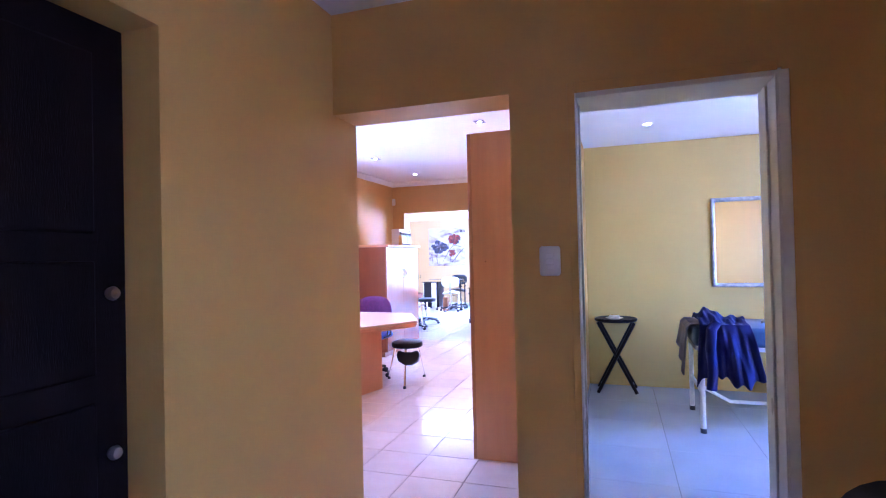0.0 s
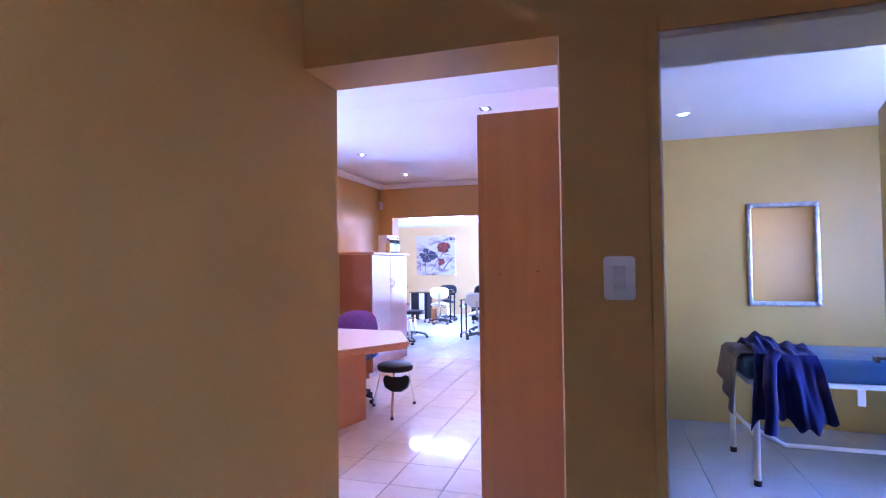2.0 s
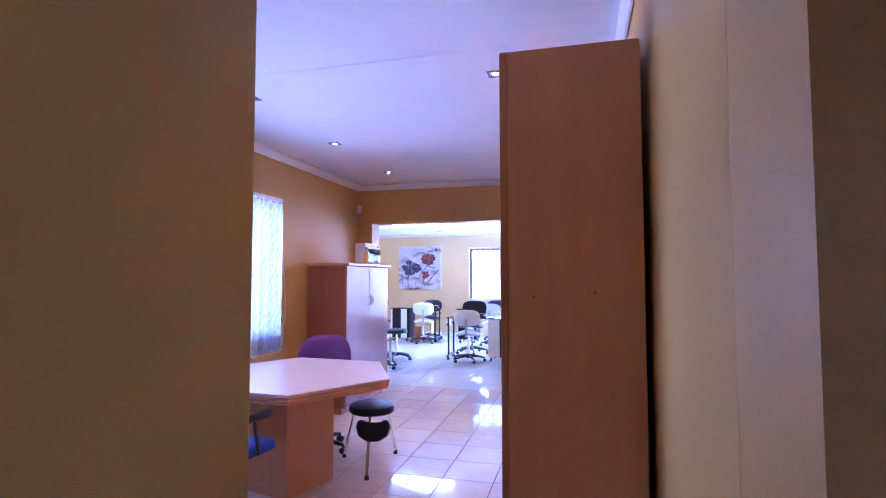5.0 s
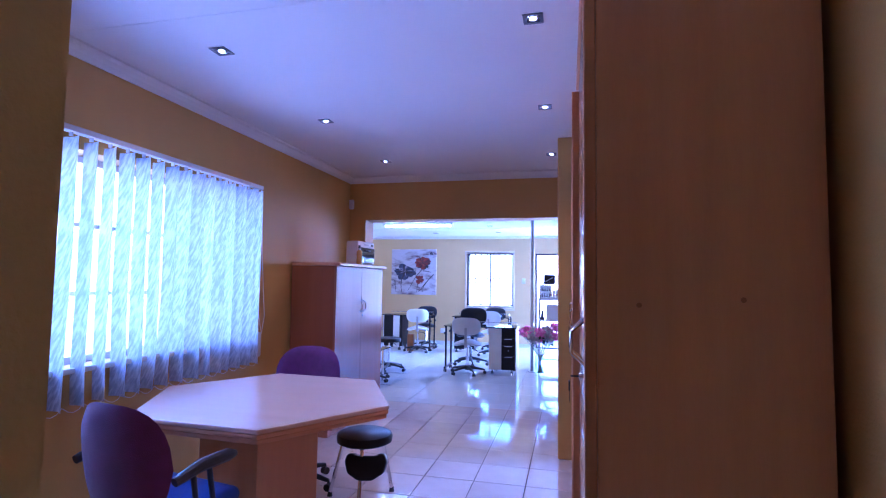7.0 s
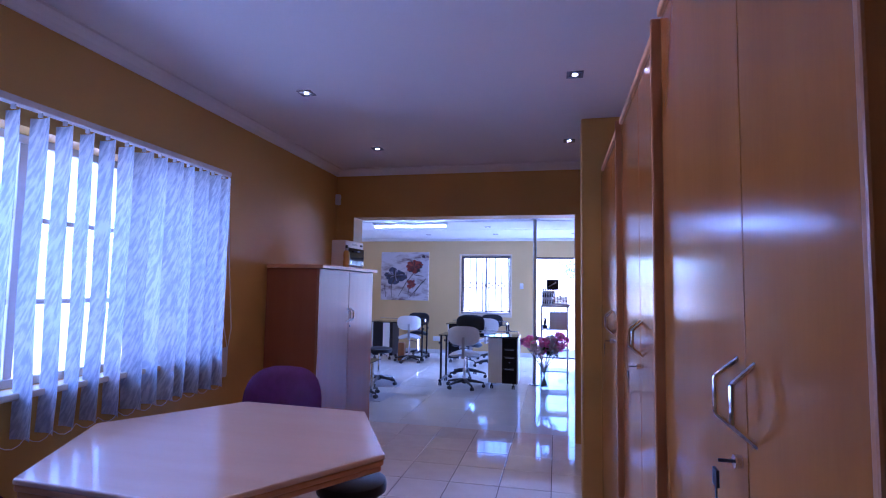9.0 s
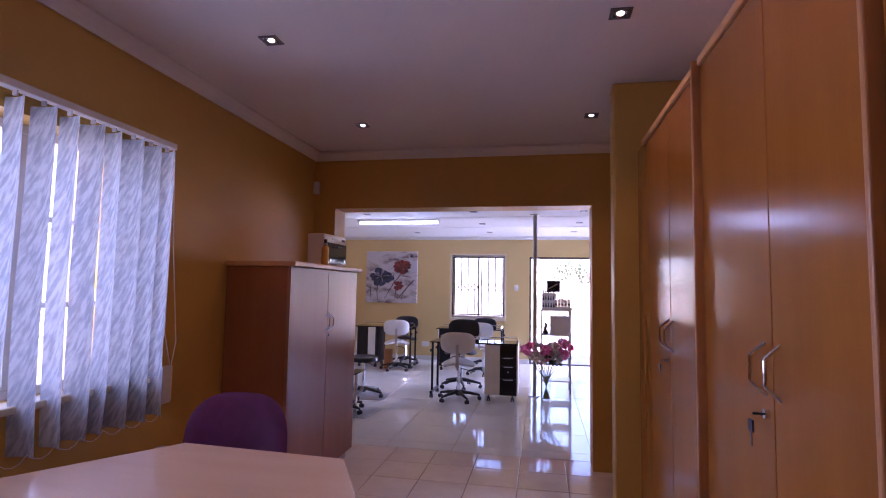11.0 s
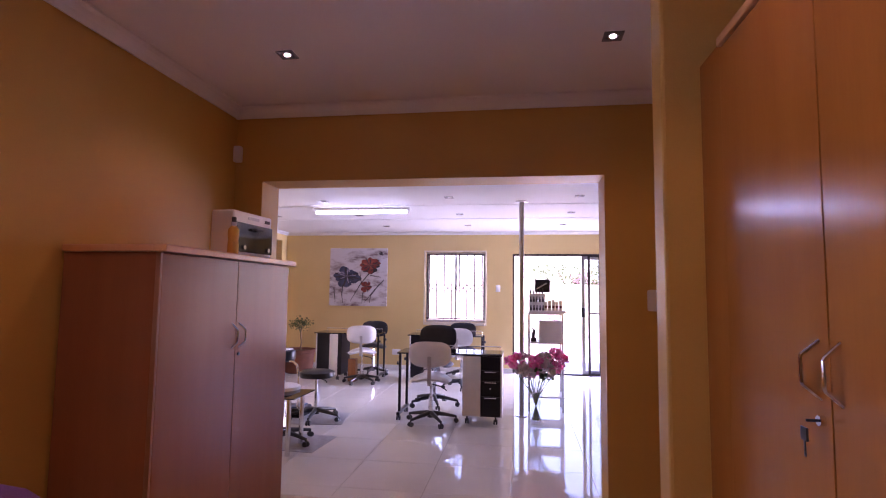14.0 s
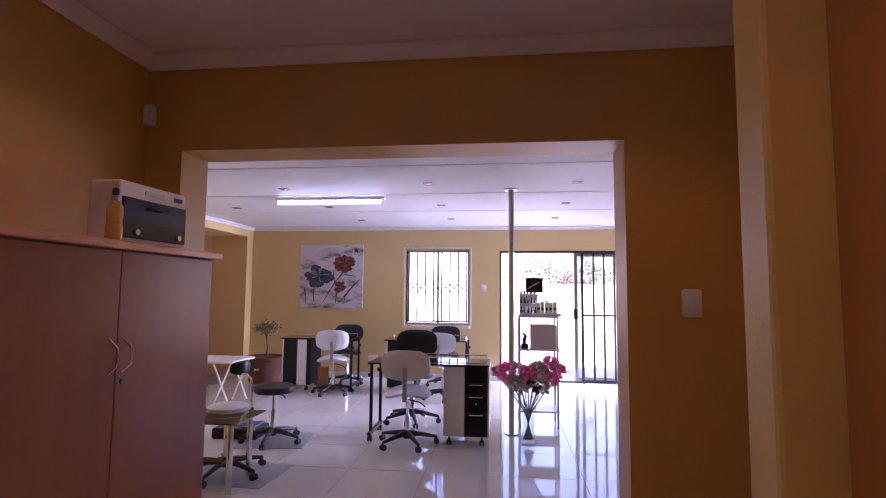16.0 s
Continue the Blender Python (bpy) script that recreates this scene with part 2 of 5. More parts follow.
def lathe(profile, seg=24, center=(0, 0, 0), bm=None):
    """A turned body from (radius, height) pairs."""
    bm = bm or bmesh.new()
    cx, cy, cz = center
    rings = []
    for r, z in profile:
        if r < 1e-5:
            rings.append([bm.verts.new((cx, cy, cz + z))])
        else:
            rings.append([bm.verts.new((cx + r * math.cos(2 * math.pi * k / seg), cy + r * math.sin(2 * math.pi * k / seg), cz + z)) for k in range(seg)])
    for a, b in zip(rings, rings[1:]):
        for k in range(seg):
            k2 = (k + 1) % seg
            if len(a) == 1 and len(b) > 1:
                bm.faces.new((a[0], b[k2], b[k]))
            elif len(b) == 1 and len(a) > 1:
                bm.faces.new((a[k], a[k2], b[0]))
            elif len(a) > 1:
                bm.faces.new((a[k], a[k2], b[k2], b[k]))
    return bm


def prism(points, z0, z1, bevel=0.0, seg=2):
    bm = bmesh.new()
    lo = [bm.verts.new((x, y, z0)) for x, y in points]
    hi = [bm.verts.new((x, y, z1)) for x, y in points]
    n = len(points)
    bm.faces.new(lo[::-1])
    bm.faces.new(hi)
    for k in range(n):
        bm.faces.new((lo[k], lo[(k + 1) % n], hi[(k + 1) % n], hi[k]))
    if bevel:
        bmesh.ops.bevel(bm, geom=bm.edges[:], offset=bevel, segments=seg, affect="EDGES", profile=0.5)
    return bm


def structure(name, bm, mat, label, category):
    return tagged(part(name, bm, mat), label, category, kind="structure")


def wall_along_x(bm, x0, x1, y0, y1, z1, holes=()):
    """A wall from x0 to x1 with holes (hx0, hx1, hz0, hz1), in x order."""
    x = x0
    for a, b, c, d in holes:
        if a > x:
            box(bm, x, y0, 0, a, y1, z1)
        if c > 0:
            box(bm, a, y0, 0, b, y1, c)
        if d < z1:
            box(bm, a, y0, d, b, y1, z1)
        x = b
    if x1 > x:
        box(bm, x, y0, 0, x1, y1, z1)


def wall_along_y(bm, y0, y1, x0, x1, z1, holes=()):
    y = y0
    for a, b, c, d in holes:
        if a > y:
            box(bm, x0, y, 0, x1, a, z1)
        if c > 0:
            box(bm, x0, a, 0, x1, b, c)
        if d < z1:
            box(bm, x0, a, d, x1, b, z1)
        y = b
    if y1 > y:
        box(bm, x0, y, 0, x1, y1, z1)


# ---- walls, floors, ceilings ----
H, HS = 2.60, 2.44       # ceiling of hall, office and treatment room; of the salon
Y1, Y1B = 1.985, 2.225   # wall between hall and office
Y2, Y2B = 7.59, 7.83     # wall between office and salon
XL = -1.90               # window wall of the office
XH = 0.268               # door wall of the hall
YF = 13.5                # far wall of the salon
XS0, XS1 = -4.28, 3.2    # side walls of the salon

bm = bmesh.new()
wall_along_y(bm, 2.0, 7.83, XL - 0.24, XL, 2.75, [(3.3, 5.62, 0.92, 2.06)])
structure("wall_west", bm, M["wall"], "mustard painted office wall with a wide window", "wall")
bm = bmesh.new()
wall_along_x(bm, XL - 0.24, 4.2, Y1, Y1B, 2.75, [(XH, 1.46, 0, 2.10), (1.46, 2.20, 0, 2.08)])
structure("wall_hall", bm, M["wall"], "mustard painted wall with an opening and a doorway", "wall")
bm = prism([(1.152, Y1), (1.428, Y1), (1.428, Y1B), (1.1305, Y1B)], 0, 2.10, 0.0)
structure("wall_hall_pier", bm, M["wall"], "mustard painted pier between opening and doorway", "wall")
bm = boxes((1.428, Y1, 2.08, 1.46, Y1B, 2.10))
structure("wall_hall_infill", bm, M["wall"], "mustard painted strip above the doorway", "wall")
bm = bmesh.new()
wall_along_y(bm, -2.2, Y1, XH - 0.24, XH, 2.75, [(0.05, 0.945, 0, 2.12)])
structure("wall_hall_west", bm, M["wall"], "mustard painted hall wall with a recessed dark door", "wall")
# Slot added in this unseen wall to hold the hall's fill lamp.
bm = bmesh.new()
wall_along_y(bm, -2.2, Y1, 3.4, 3.64, 2.75, [(-0.78, -0.42, 0.0, 2.05)])
structure("wall_hall_east", bm, M["wall"], "mustard painted hall wall with an unseen slot added for fill light", "wall")
bm = bmesh.new()
box(bm, XH - 0.24, -2.44, 0, 3.64, -2.2, 2.75)
structure("wall_south", bm, M["wall"], "mustard painted plain hall wall", "wall")
bm = bmesh.new()
box(bm, 1.13, Y1B, 0, 1.28, Y2, 2.75)
structure("wall_office_east", bm, M["wall"], "mustard painted wall behind the wardrobes", "wall")
bm = bmesh.new()
box(bm, 0.505, 6.29, 0, 1.13, 6.43, 2.6, bevel=0.012)
structure("wall_pier", bm, M["wall"], "mustard painted short wall beside the wardrobes", "wall")
bm = bmesh.new()
wall_along_x(bm, XS0 - 0.24, XS1 + 0.24, Y2, Y2B, 2.75, [(-1.70, 0.507, 0, 2.10)])
structure("wall_middle", bm, M["wall"], "mustard painted wall with a wide opening to the salon", "wall")
bm = bmesh.new()
wall_along_y(bm, Y1B, 5.69, 4.2, 4.44, 2.75, [(2.8, 4.4, 0.9, 2.1)])
structure("wall_treatment_east", bm, M["treatment_wall"], "olive yellow painted treatment room wall with a window", "wall")
bm = bmesh.new()
box(bm, 1.28, 5.45, 0, 4.2, 5.69, 2.75)
structure("wall_treatment_north", bm, M["treatment_wall"], "olive yellow painted treatment room wall", "wall")
bm = bmesh.new()
wall_along_x(bm, XS0 - 0.24, XS1 + 0.24, YF, YF + 0.24, 2.75, [(-1.655, -0.60, 0.85, 2.085), (-0.12, 3.05, 0, 2.055)])
structure("wall_north", bm, M["salon_wall"], "yellow painted salon wall with a window and a sliding door", "wall")
bm = bmesh.new()
wall_along_y(bm, Y2B, YF, XS0 - 0.24, XS0, 2.75, [(11.9, 13.3, 0, 2.28)])
structure("wall_salon_west", bm, M["salon_wall"], "yellow painted salon wall with a deep recess", "wall")
bm = boxes((XS0 - 0.9, 11.66, 0, XS0 - 0.24, 11.9, 2.6), (XS0 - 0.9, 13.3, 0, XS0 - 0.24, 13.54, 2.6), (XS0 - 0.9, 11.9, 2.28, XS0 - 0.24, 13.3, 2.5))
structure("wall_recess", bm, M["salon_wall"], "yellow painted sides of a recess", "wall")
bm = bmesh.new()
box(bm, XS1, Y2B, 0, XS1 + 0.24, YF, 2.75)
structure("wall_salon_east", bm, M["salon_wall"], "yellow painted plain salon wall", "wall")

bm = bmesh.new()
box(bm, XL, Y1B, H, 1.13, Y2, H + 0.1)
for y in (3.95,):
    box(bm, XL, y, H - 0.0015, 1.13, y + 0.03, H)
structure("ceiling_office", bm, M["ceiling"], "white board ceiling with faint cover strips", "ceiling")
structure("ceiling_hall", boxes((XH - 0.24, -2.44, H, 3.64, Y1, H + 0.1)), M["ceiling"], "white plain hall ceiling", "ceiling")
structure("ceiling_treatment", boxes((1.28, Y1B, 2.5, 4.2, 5.45, 2.6)), M["ceiling"], "white plain treatment room ceiling", "ceiling")
bm = bmesh.new()
box(bm, XS0, Y2B, HS, XS1, YF, HS + 0.1)
for y in (9.35, 10.6, 11.8):
    box(bm, XS0, y, HS - 0.005, XS1, y + 0.035, HS)
structure("ceiling_salon", bm, M["ceiling"], "white board salon ceiling with cover strips", "ceiling")
structure("roof", boxes((-2.5, -2.8, 2.76, 5, 7.83, 2.9), (XS0 - 1.1, 7.832, 2.76, XS1 + 0.6, YF + 0.5, 2.9)), M["concrete"], "flat roof slab", "roof")


def cornice(name, runs, z, d=0.075, h=0.07):
    """Coved plaster moulding along runs (x0, y0, x1, y1) with the room to the left of each run."""
    bm = bmesh.new()
    prof = [(0, 0), (0.006, -h), (0.018, -h), (0.03, -h * 0.62), (0.05, -h * 0.3), (d - 0.01, -0.016), (d, -0.014), (d, 0)]
    for x0, y0, x1, y1 in runs:
        a, b = Vector((x0, y0, z)), Vector((x1, y1, z))
        n = Vector((-(b - a).y, (b - a).x, 0)).normalized()
        ra = [bm.verts.new(a + n * u + Vector((0, 0, w))) for u, w in prof]
        rb = [bm.verts.new(b + n * u + Vector((0, 0, w))) for u, w in prof]
        for k in range(len(prof)):
            k2 = (k + 1) % len(prof)
            bm.faces.new((ra[k], ra[k2], rb[k2], rb[k]))
        bm.faces.new(ra)
        bm.faces.new(rb[::-1])
    return structure(name, bm, M["ceiling"], "white coved plaster cornice", "cornice")


cornice("trim_office", [(XL, Y2, XL, Y1B), (1.13, Y2, XL, Y2), (1.13, Y1B, 1.13, 6.29), (XL, Y1B, 1.13, Y1B)], H - 0.001)
cornice("trim_salon", [(XS0, YF, XS0, Y2B), (XS1, YF, XS0, YF), (XS0, Y2B, XS1, Y2B), (XS1, Y2B, XS1, YF)], HS - 0.001, 0.06, 0.05)
structure("floor", boxes((-2.2, -2.44, -0.15, 4.44, Y2B, -0.006)), M["grout"], "tiled floor with dark grout joints", "floor")
structure("floor_salon", boxes((XS0 - 0.9, Y2B, -0.15, XS1 + 0.24, YF + 0.24, -0.004)), M["grout_pale"], "polished porcelain tiled salon floor", "floor")
bm = boxes((XS0, YF - 0.012, 0, -1.75, YF, 0.085), (-1.75, YF - 0.012, 0, -0.12, YF, 0.085), (XS0, Y2B, 0, XS0 + 0.012, 11.9, 0.085), bevel=0.003)
structure("baseboard", bm, M["porcelain"], "pale tile skirting along the salon walls", "baseboard")

# ---- doors and windows ----
def window_unit(name, label, x0, x1, z0, z1, mullions, bars_z=(), mat=None, m=None, depth=0.05):
    """A glazed frame in its own x-z plane, with each pane a part."""
    w = thing(name, label, "window", m)
    w["kind"] = "structure"
    mat = mat or M["trim"]
    t = 0.04
    part("window_frame", boxes((x0, 0, z0, x1, depth, z0 + t), (x0, 0, z1 - t, x1, depth, z1), (x0, 0, z0 + t, x0 + t, depth, z1 - t), (x1 - t, 0, z0 + t, x1, depth, z1 - t), bevel=0.004), mat, w)
    xs = [x0 + t, *mullions, x1 - t]
    for k in mullions:
        part("mullion", boxes((k - t / 2, 0.004, z0 + t, k + t / 2, depth - 0.004, z1 - t), bevel=0.003), mat, w)
    for z in bars_z:
        for a, b in zip(xs, xs[1:]):
            part("glazing_bar", boxes((a + 0.024, 0.012, z - 0.012, b - 0.024, depth - 0.012, z + 0.012)), mat, w)
    for a, b in zip(xs, xs[1:]):
        p = part("pane", boxes((a + 0.022, depth / 2 - 0.002, z0 + t, b - 0.022, depth / 2 + 0.002, z1 - t)), M["glass"], w, "clear glass pane")
        p.visible_shadow = False
    return w


window_unit("window_office", "white framed office window with narrow glazing bars", 3.3, 5.62, 0.92, 2.06, [3.88, 4.46, 5.04], (1.30, 1.68), m=Matrix.Translation((XL - 0.13, 0, 0)) @ pose(0, 0, 0, 0, 0, 90))
structure("sill_office", boxes((XL - 0.08, 3.24, 0.895, XL + 0.03, 5.68, 0.925), bevel=0.006), M["cream"], "cream painted window sill", "sill")
window_unit("window_salon", "white framed salon window with a dark centre mullion", -1.655, -0.60, 0.85, 2.085, [-1.127], (), M["trim"], Matrix.Translation((0, YF + 0.12, 0)))
bm = boxes((-1.685, YF - 0.012, 2.085, -0.57, YF, 2.11), (-1.685, YF - 0.012, 0.80, -1.655, YF, 2.085), (-0.60, YF - 0.012, 0.80, -0.57, YF, 2.085), (-1.655, YF - 0.04, 0.80, -0.60, YF, 0.85), bevel=0.004)
structure("trim_window", bm, M["cream"], "cream painted window surround", "trim")
window_unit("window_treatment", "white framed treatment room window", 2.8, 4.4, 0.9, 2.1, [3.6], (), m=Matrix.Translation((4.36, 0, 0)) @ pose(0, 0, 0, 0, 0, 90))

# burglar guard behind the salon window: bars and a row of lattice
guard = thing("burglar_guard", "black iron expanding trellis guard across the window", "security guard", Matrix.Translation((0, YF + 0.07, 0)))
for z in (0.90, 2.03):
    part("rail", boxes((-1.645, 0, z, -0.61, 0.02, z + 0.022)), M["iron"], guard)
for x in (-1.642, -0.63):
    part("end_bar", boxes((x, 0.001, 0.922, x + 0.018, 0.019, 2.03)), M["iron"], guard)
for k in range(8):
    x = -1.60 + 0.946 * k / 7
    part("bar", pipes(([(x, 0.01, 0.92), (x, 0.01, 2.04)], 0.013), seg=6), M["iron"], guard)
for k in range(7):
    x = -1.60 + 0.946 * k / 7
    d = 0.946 / 7
    part("lattice", pipes(([(x, -0.004, 1.38), (x + d, -0.004, 1.52)], 0.010), ([(x, 0.022, 1.52), (x + d, 0.022, 1.38)], 0.010), seg=6), M["iron"], guard)

# sliding door: frame, an open glazed leaf and the security gate
slide = thing("door_salon", "brown aluminium sliding door standing open", "door", Matrix.Translation((0, YF + 0.03, 0)))
slide["kind"] = "structure"
part("door_frame", boxes((-0.12, 0, 0, -0.085, 0.1, 2.055), (3.015, 0, 0, 3.05, 0.1, 2.055), (-0.085, 0, 2.02, 3.015, 0.1, 2.055), (-0.085, 0, 0, 3.015, 0.1, 0.02), bevel=0.004), M["iron"], slide)
part("leaf_frame", boxes((1.05, 0.05, 0.02, 1.11, 0.085, 2.02), (2.255, 0.05, 0.02, 2.315, 0.085, 2.02), (1.11, 0.05, 0.02, 2.255, 0.085, 0.08), (1.11, 0.05, 1.96, 2.255, 0.085, 2.02), bevel=0.004), M["steel"], slide, "grey aluminium leaf frame")
g = part("pane", boxes((1.11, 0.065, 0.08, 2.255, 0.069, 1.96)), M["glass"], slide)
g.visible_shadow = False
part("lock", boxes((1.04, 0.0, 0.98, 1.10, 0.05, 1.14), bevel=0.006), M["black"], slide)
gate = thing("security_gate", "dark iron sliding security gate with upright bars", "gate", Matrix.Translation((0, YF - 0.05, 0)))
part("gate_frame", boxes((1.14, 0, 0.03, 1.18, 0.03, 2.03), (2.30, 0, 0.03, 2.34, 0.03, 2.03), (1.18, 0, 0.03, 2.30, 0.03, 0.06), (1.18, 0, 2.0, 2.30, 0.03, 2.03), (1.18, 0.002, 1.03, 2.30, 0.028, 1.06), bevel=0.003), M["iron"], gate)
for k in range(6):
    x = 1.175 + 0.157 * (k + 1)
    part("bar", boxes((x - 0.015, 0.004, 0.06, x + 0.015, 0.026, 1.03), (x - 0.015, 0.004, 1.06, x + 0.015, 0.026, 2.0)), M["iron"], gate)
for x in (1.17, 2.2):
    part("roller", pipes(([(x, -0.005, 0.02), (x, 0.035, 0.02)], 0.02), seg=12), M["black"], gate)

# treatment room doorway: white frame with hinges
fr = thing("door_frame_treatment", "white painted wooden door frame with steel hinges", "door frame")
fr["kind"] = "structure"
part("architrave", boxes((1.402, Y1 - 0.007, 0, 1.433, Y1, 2.115), (1.433, Y1 - 0.007, 2.07, 2.185, Y1, 2.115), bevel=0.003), M["wall"], fr, "wall-coloured architrave")
part("architrave", boxes((2.182, Y1 - 0.008, 0, 2.222, Y1, 2.069), bevel=0.003), M["trim"], fr, "white side architrave")
part("jamb", boxes((1.4285, Y1 + 0.002, 0, 1.439, Y1B + 0.02, 2.079), (2.177, Y1 + 0.002, 0, 2.1995, Y1B + 0.02, 2.079), (1.439, Y1 + 0.002, 2.05, 2.177, Y1B + 0.02, 2.079), bevel=0.004), M["trim"], fr)
part("stop", boxes((1.439, Y1 + 0.11, 0, 1.447, Y1 + 0.15, 2.045), (2.167, Y1 + 0.11, 0, 2.177, Y1 + 0.15, 2.045), bevel=0.002), M["trim"], fr)
for z in (0.42, 1.72):
    h = part("hinge", boxes((1.4375, Y1B - 0.09, z, 1.4415, Y1B - 0.045, z + 0.10)), M["steel"], fr, "steel hinge plate with screws")
    for s in range(4):
        part("screw", pipes(([(1.441, Y1B - 0.067, z + 0.015 + s * 0.024), (1.4435, Y1B - 0.067, z + 0.015 + s * 0.024)], 0.005), seg=8), M["black"], h)

dt = thing("door_treatment", "flat mustard painted door standing open into the treatment room", "door", Matrix.Translation((2.195, 2.25, 0)) @ pose(0, 0, 0, 0, 0, -15.2))
dt["kind"] = "structure"
part("leaf", boxes((0, 0, 0.008, 0.04, 0.78, 2.035), bevel=0.003), M["treatment_wall"], dt)
lever = part("handle", pipes(([(-0.001, 0.72, 1.0), (-0.045, 0.72, 1.0), (-0.05, 0.70, 1.0), (-0.05, 0.61, 1.0)], 0.008)), M["steel"], dt, "steel lever handle", smooth=True)
part("rose_plate", boxes((-0.006, 0.70, 0.93, 0, 0.74, 1.07), bevel=0.002), M["steel"], lever)

# dark panelled door recessed in the hall wall
dd = thing("door_hall", "black-brown panelled wooden door with brass knobs", "door", Matrix.Translation((XH - 0.15, 0, 0)))
dd["kind"] = "structure"
part("leaf", boxes((-0.04, 0.05, 0.005, 0, 0.945, 2.12), bevel=0.003), M["dark_wood"], dd)
for a, b in ((0.08, 0.62), (0.70, 0.98), (1.06, 1.40), (1.48, 2.02)):
    part("panel", boxes((-0.006, 0.14, a, 0.012, 0.84, b), bevel=0.008), M["dark_wood"], dd)
for z in (0.82, 1.30):
    part("knob", lathe([(0, 0.036), (0.016, 0.032), (0.022, 0.02), (0.018, 0.008), (0.008, 0.004), (0.008, 0)], 16), M["steel"], dd, "worn metal knob").matrix_basis = Matrix.Translation((0.0, 0.885, z)) @ pose(0, 0, 0, 0, 90, 0)
rd = thing("door_recess", "dark brown wooden door at the back of a recess", "door", Matrix.Translation((XS0 - 0.62, 0, 0)))
rd["kind"] = "structure"
part("leaf", boxes((-0.04, 11.9, 0, 0, 13.3, 2.28), bevel=0.003), M["edge"], rd)
for a in (12.0, 12.68):
    part("panel", boxes((0, a, 0.15, 0.012, a + 0.52, 2.1), bevel=0.006), M["edge"], rd)


# ---- electrical fittings ----
def wall_plate(name, label, category, w, h, rockers, m):
    t = thing(name, label, category, m)
    c, arc = 0.012, [radians(15 * k) for k in range(7)]
    rim = [(sx * (w / 2 - c) + c * math.cos(a + q), sz * (h / 2 - c) + c * math.sin(a + q)) for sx, sz, q in ((1, 1, 0), (-1, 1, math.pi / 2), (-1, -1, math.pi), (1, -1, math.pi * 1.5)) for a in arc]
    part("plate", prism(rim, 0, 0.010, 0.003), M["white"], t, smooth=True).matrix_basis = pose(0, 0, 0, 90, 0, 0)
    for k in range(rockers):
        z = (k - (rockers - 1) / 2) * 0.024
        part("rocker", boxes((-0.018, -0.014, z - 0.010, 0.018, -0.009, z + 0.010), bevel=0.002), M["white"], t)
    return t


wall_plate("light_switch", "white triple rocker light switch on the mustard wall", "light switch", 0.088, 0.128, 3, pose(1.314, Y1, 1.358))
wall_plate("light_switch", "white plain light switch plate beside the opening", "light switch", 0.085, 0.125, 1, pose(0.785, Y2, 1.345))
wall_plate("light_switch", "white light switch on the yellow salon wall", "light switch", 0.075, 0.12, 2, pose(-0.37, YF, 1.45))
wall_plate("power_socket", "white double wall socket above the skirting", "power socket", 0.15, 0.10, 2, pose(-2.16, YF, 0.31))
wall_plate("power_socket", "white wall socket beneath the window blind", "power socket", 0.075, 0.20, 1, pose(XL, 5.80, 0.86, 0, 0, 90))
pir = thing("motion_sensor", "white plastic alarm sensor in the wall corner", "alarm sensor", pose(-1.872, Y2, 2.285))
part("body", boxes((-0.026, -0.045, -0.055, 0.026, 0, 0.055), bevel=0.012, seg=3), M["white"], pir)
part("lens", boxes((-0.018, -0.049, -0.035, 0.018, -0.043, 0.005), bevel=0.003), M["trim"], pir)


def downlight(label, x, y, z, bulb, size=0.046, group=""):
    t = thing("downlight", label, "downlight", pose(x, y, z), group)
    s, i = size, size * 0.66
    part("bezel", boxes((-s, -s, -0.006, s, -i, 0), (-s, i, -0.006, s, s, 0), (-s, -i, -0.006, -i, i, 0), (i, -i, -0.006, s, i, 0), bevel=0.0015), M["dull_chrome"], t)
    # No hollow here: a flat black plate stands in for the recess's shade.
    part("well", boxes((-i, -i, -0.0012, i, i, -0.0002)), M["black"], t, "flat black plate painting the shade of a recess")
    part("reflector", lathe([(i * 0.95, -0.001), (i * 0.86, -0.004), (i * 0.78, -0.0015)], 20), M["chrome"], t)
    part("bulb", lathe([(0, -0.009), (i * 0.32, -0.008), (i * 0.5, -0.004), (i * 0.5, -0.001)], 20), M[bulb], t, "halogen bulb")
    return t


for y in (4.288, 5.508, 6.838):
    for x in (-1.195, 0.437):
        beam = new("halogen_beam", bpy.data.lights.new("halogen_beam", "SPOT"))
        beam.data.energy, beam.data.color = 0.85, (1.0, 0.64, 0.32)
        beam.data.spot_size, beam.data.spot_blend, beam.data.shadow_soft_size = radians(125), 0.8, 0.015
        beam.location = (x, y, H - 0.03)
        downlight("square chrome downlight, lit, in the white ceiling", x, y, H, "bulb", group="office downlights")
for x, y in ((-2.316, 10.25), (-0.784, 10.10), (0.645, 10.12), (-2.23, 11.4), (-0.808, 11.37), (0.67, 11.31), (-3.46, 11.4), (-2.15, 12.6), (-0.81, 12.55), (0.66, 12.52)):
    downlight("small square chrome downlight, switched off", x, y, HS, "chrome", 0.05, "salon downlights")
t = thing("downlight", "round lit downlight in the treatment room ceiling", "downlight", pose(1.868, 4.56, 2.5))
part("ring", lathe([(0.045, 0), (0.045, -0.006), (0.032, -0.008), (0.032, 0)], 24), M["white"], t)
part("bulb", lathe([(0, -0.008), (0.03, -0.004), (0.032, -0.001)], 20), M["bulb_cool"], t)
t = thing("fluorescent_light", "white batten with a lit fluorescent tube", "ceiling light", pose(-2.01, 10.77, HS))
part("batten", boxes((-0.64, -0.035, -0.035, 0.64, 0.035, 0), bevel=0.004), M["white"], t)
part("tube", pipes(([(-0.60, 0, -0.055), (0.60, 0, -0.055)], 0.018), seg=12), M["tube"], t, "lit white tube")
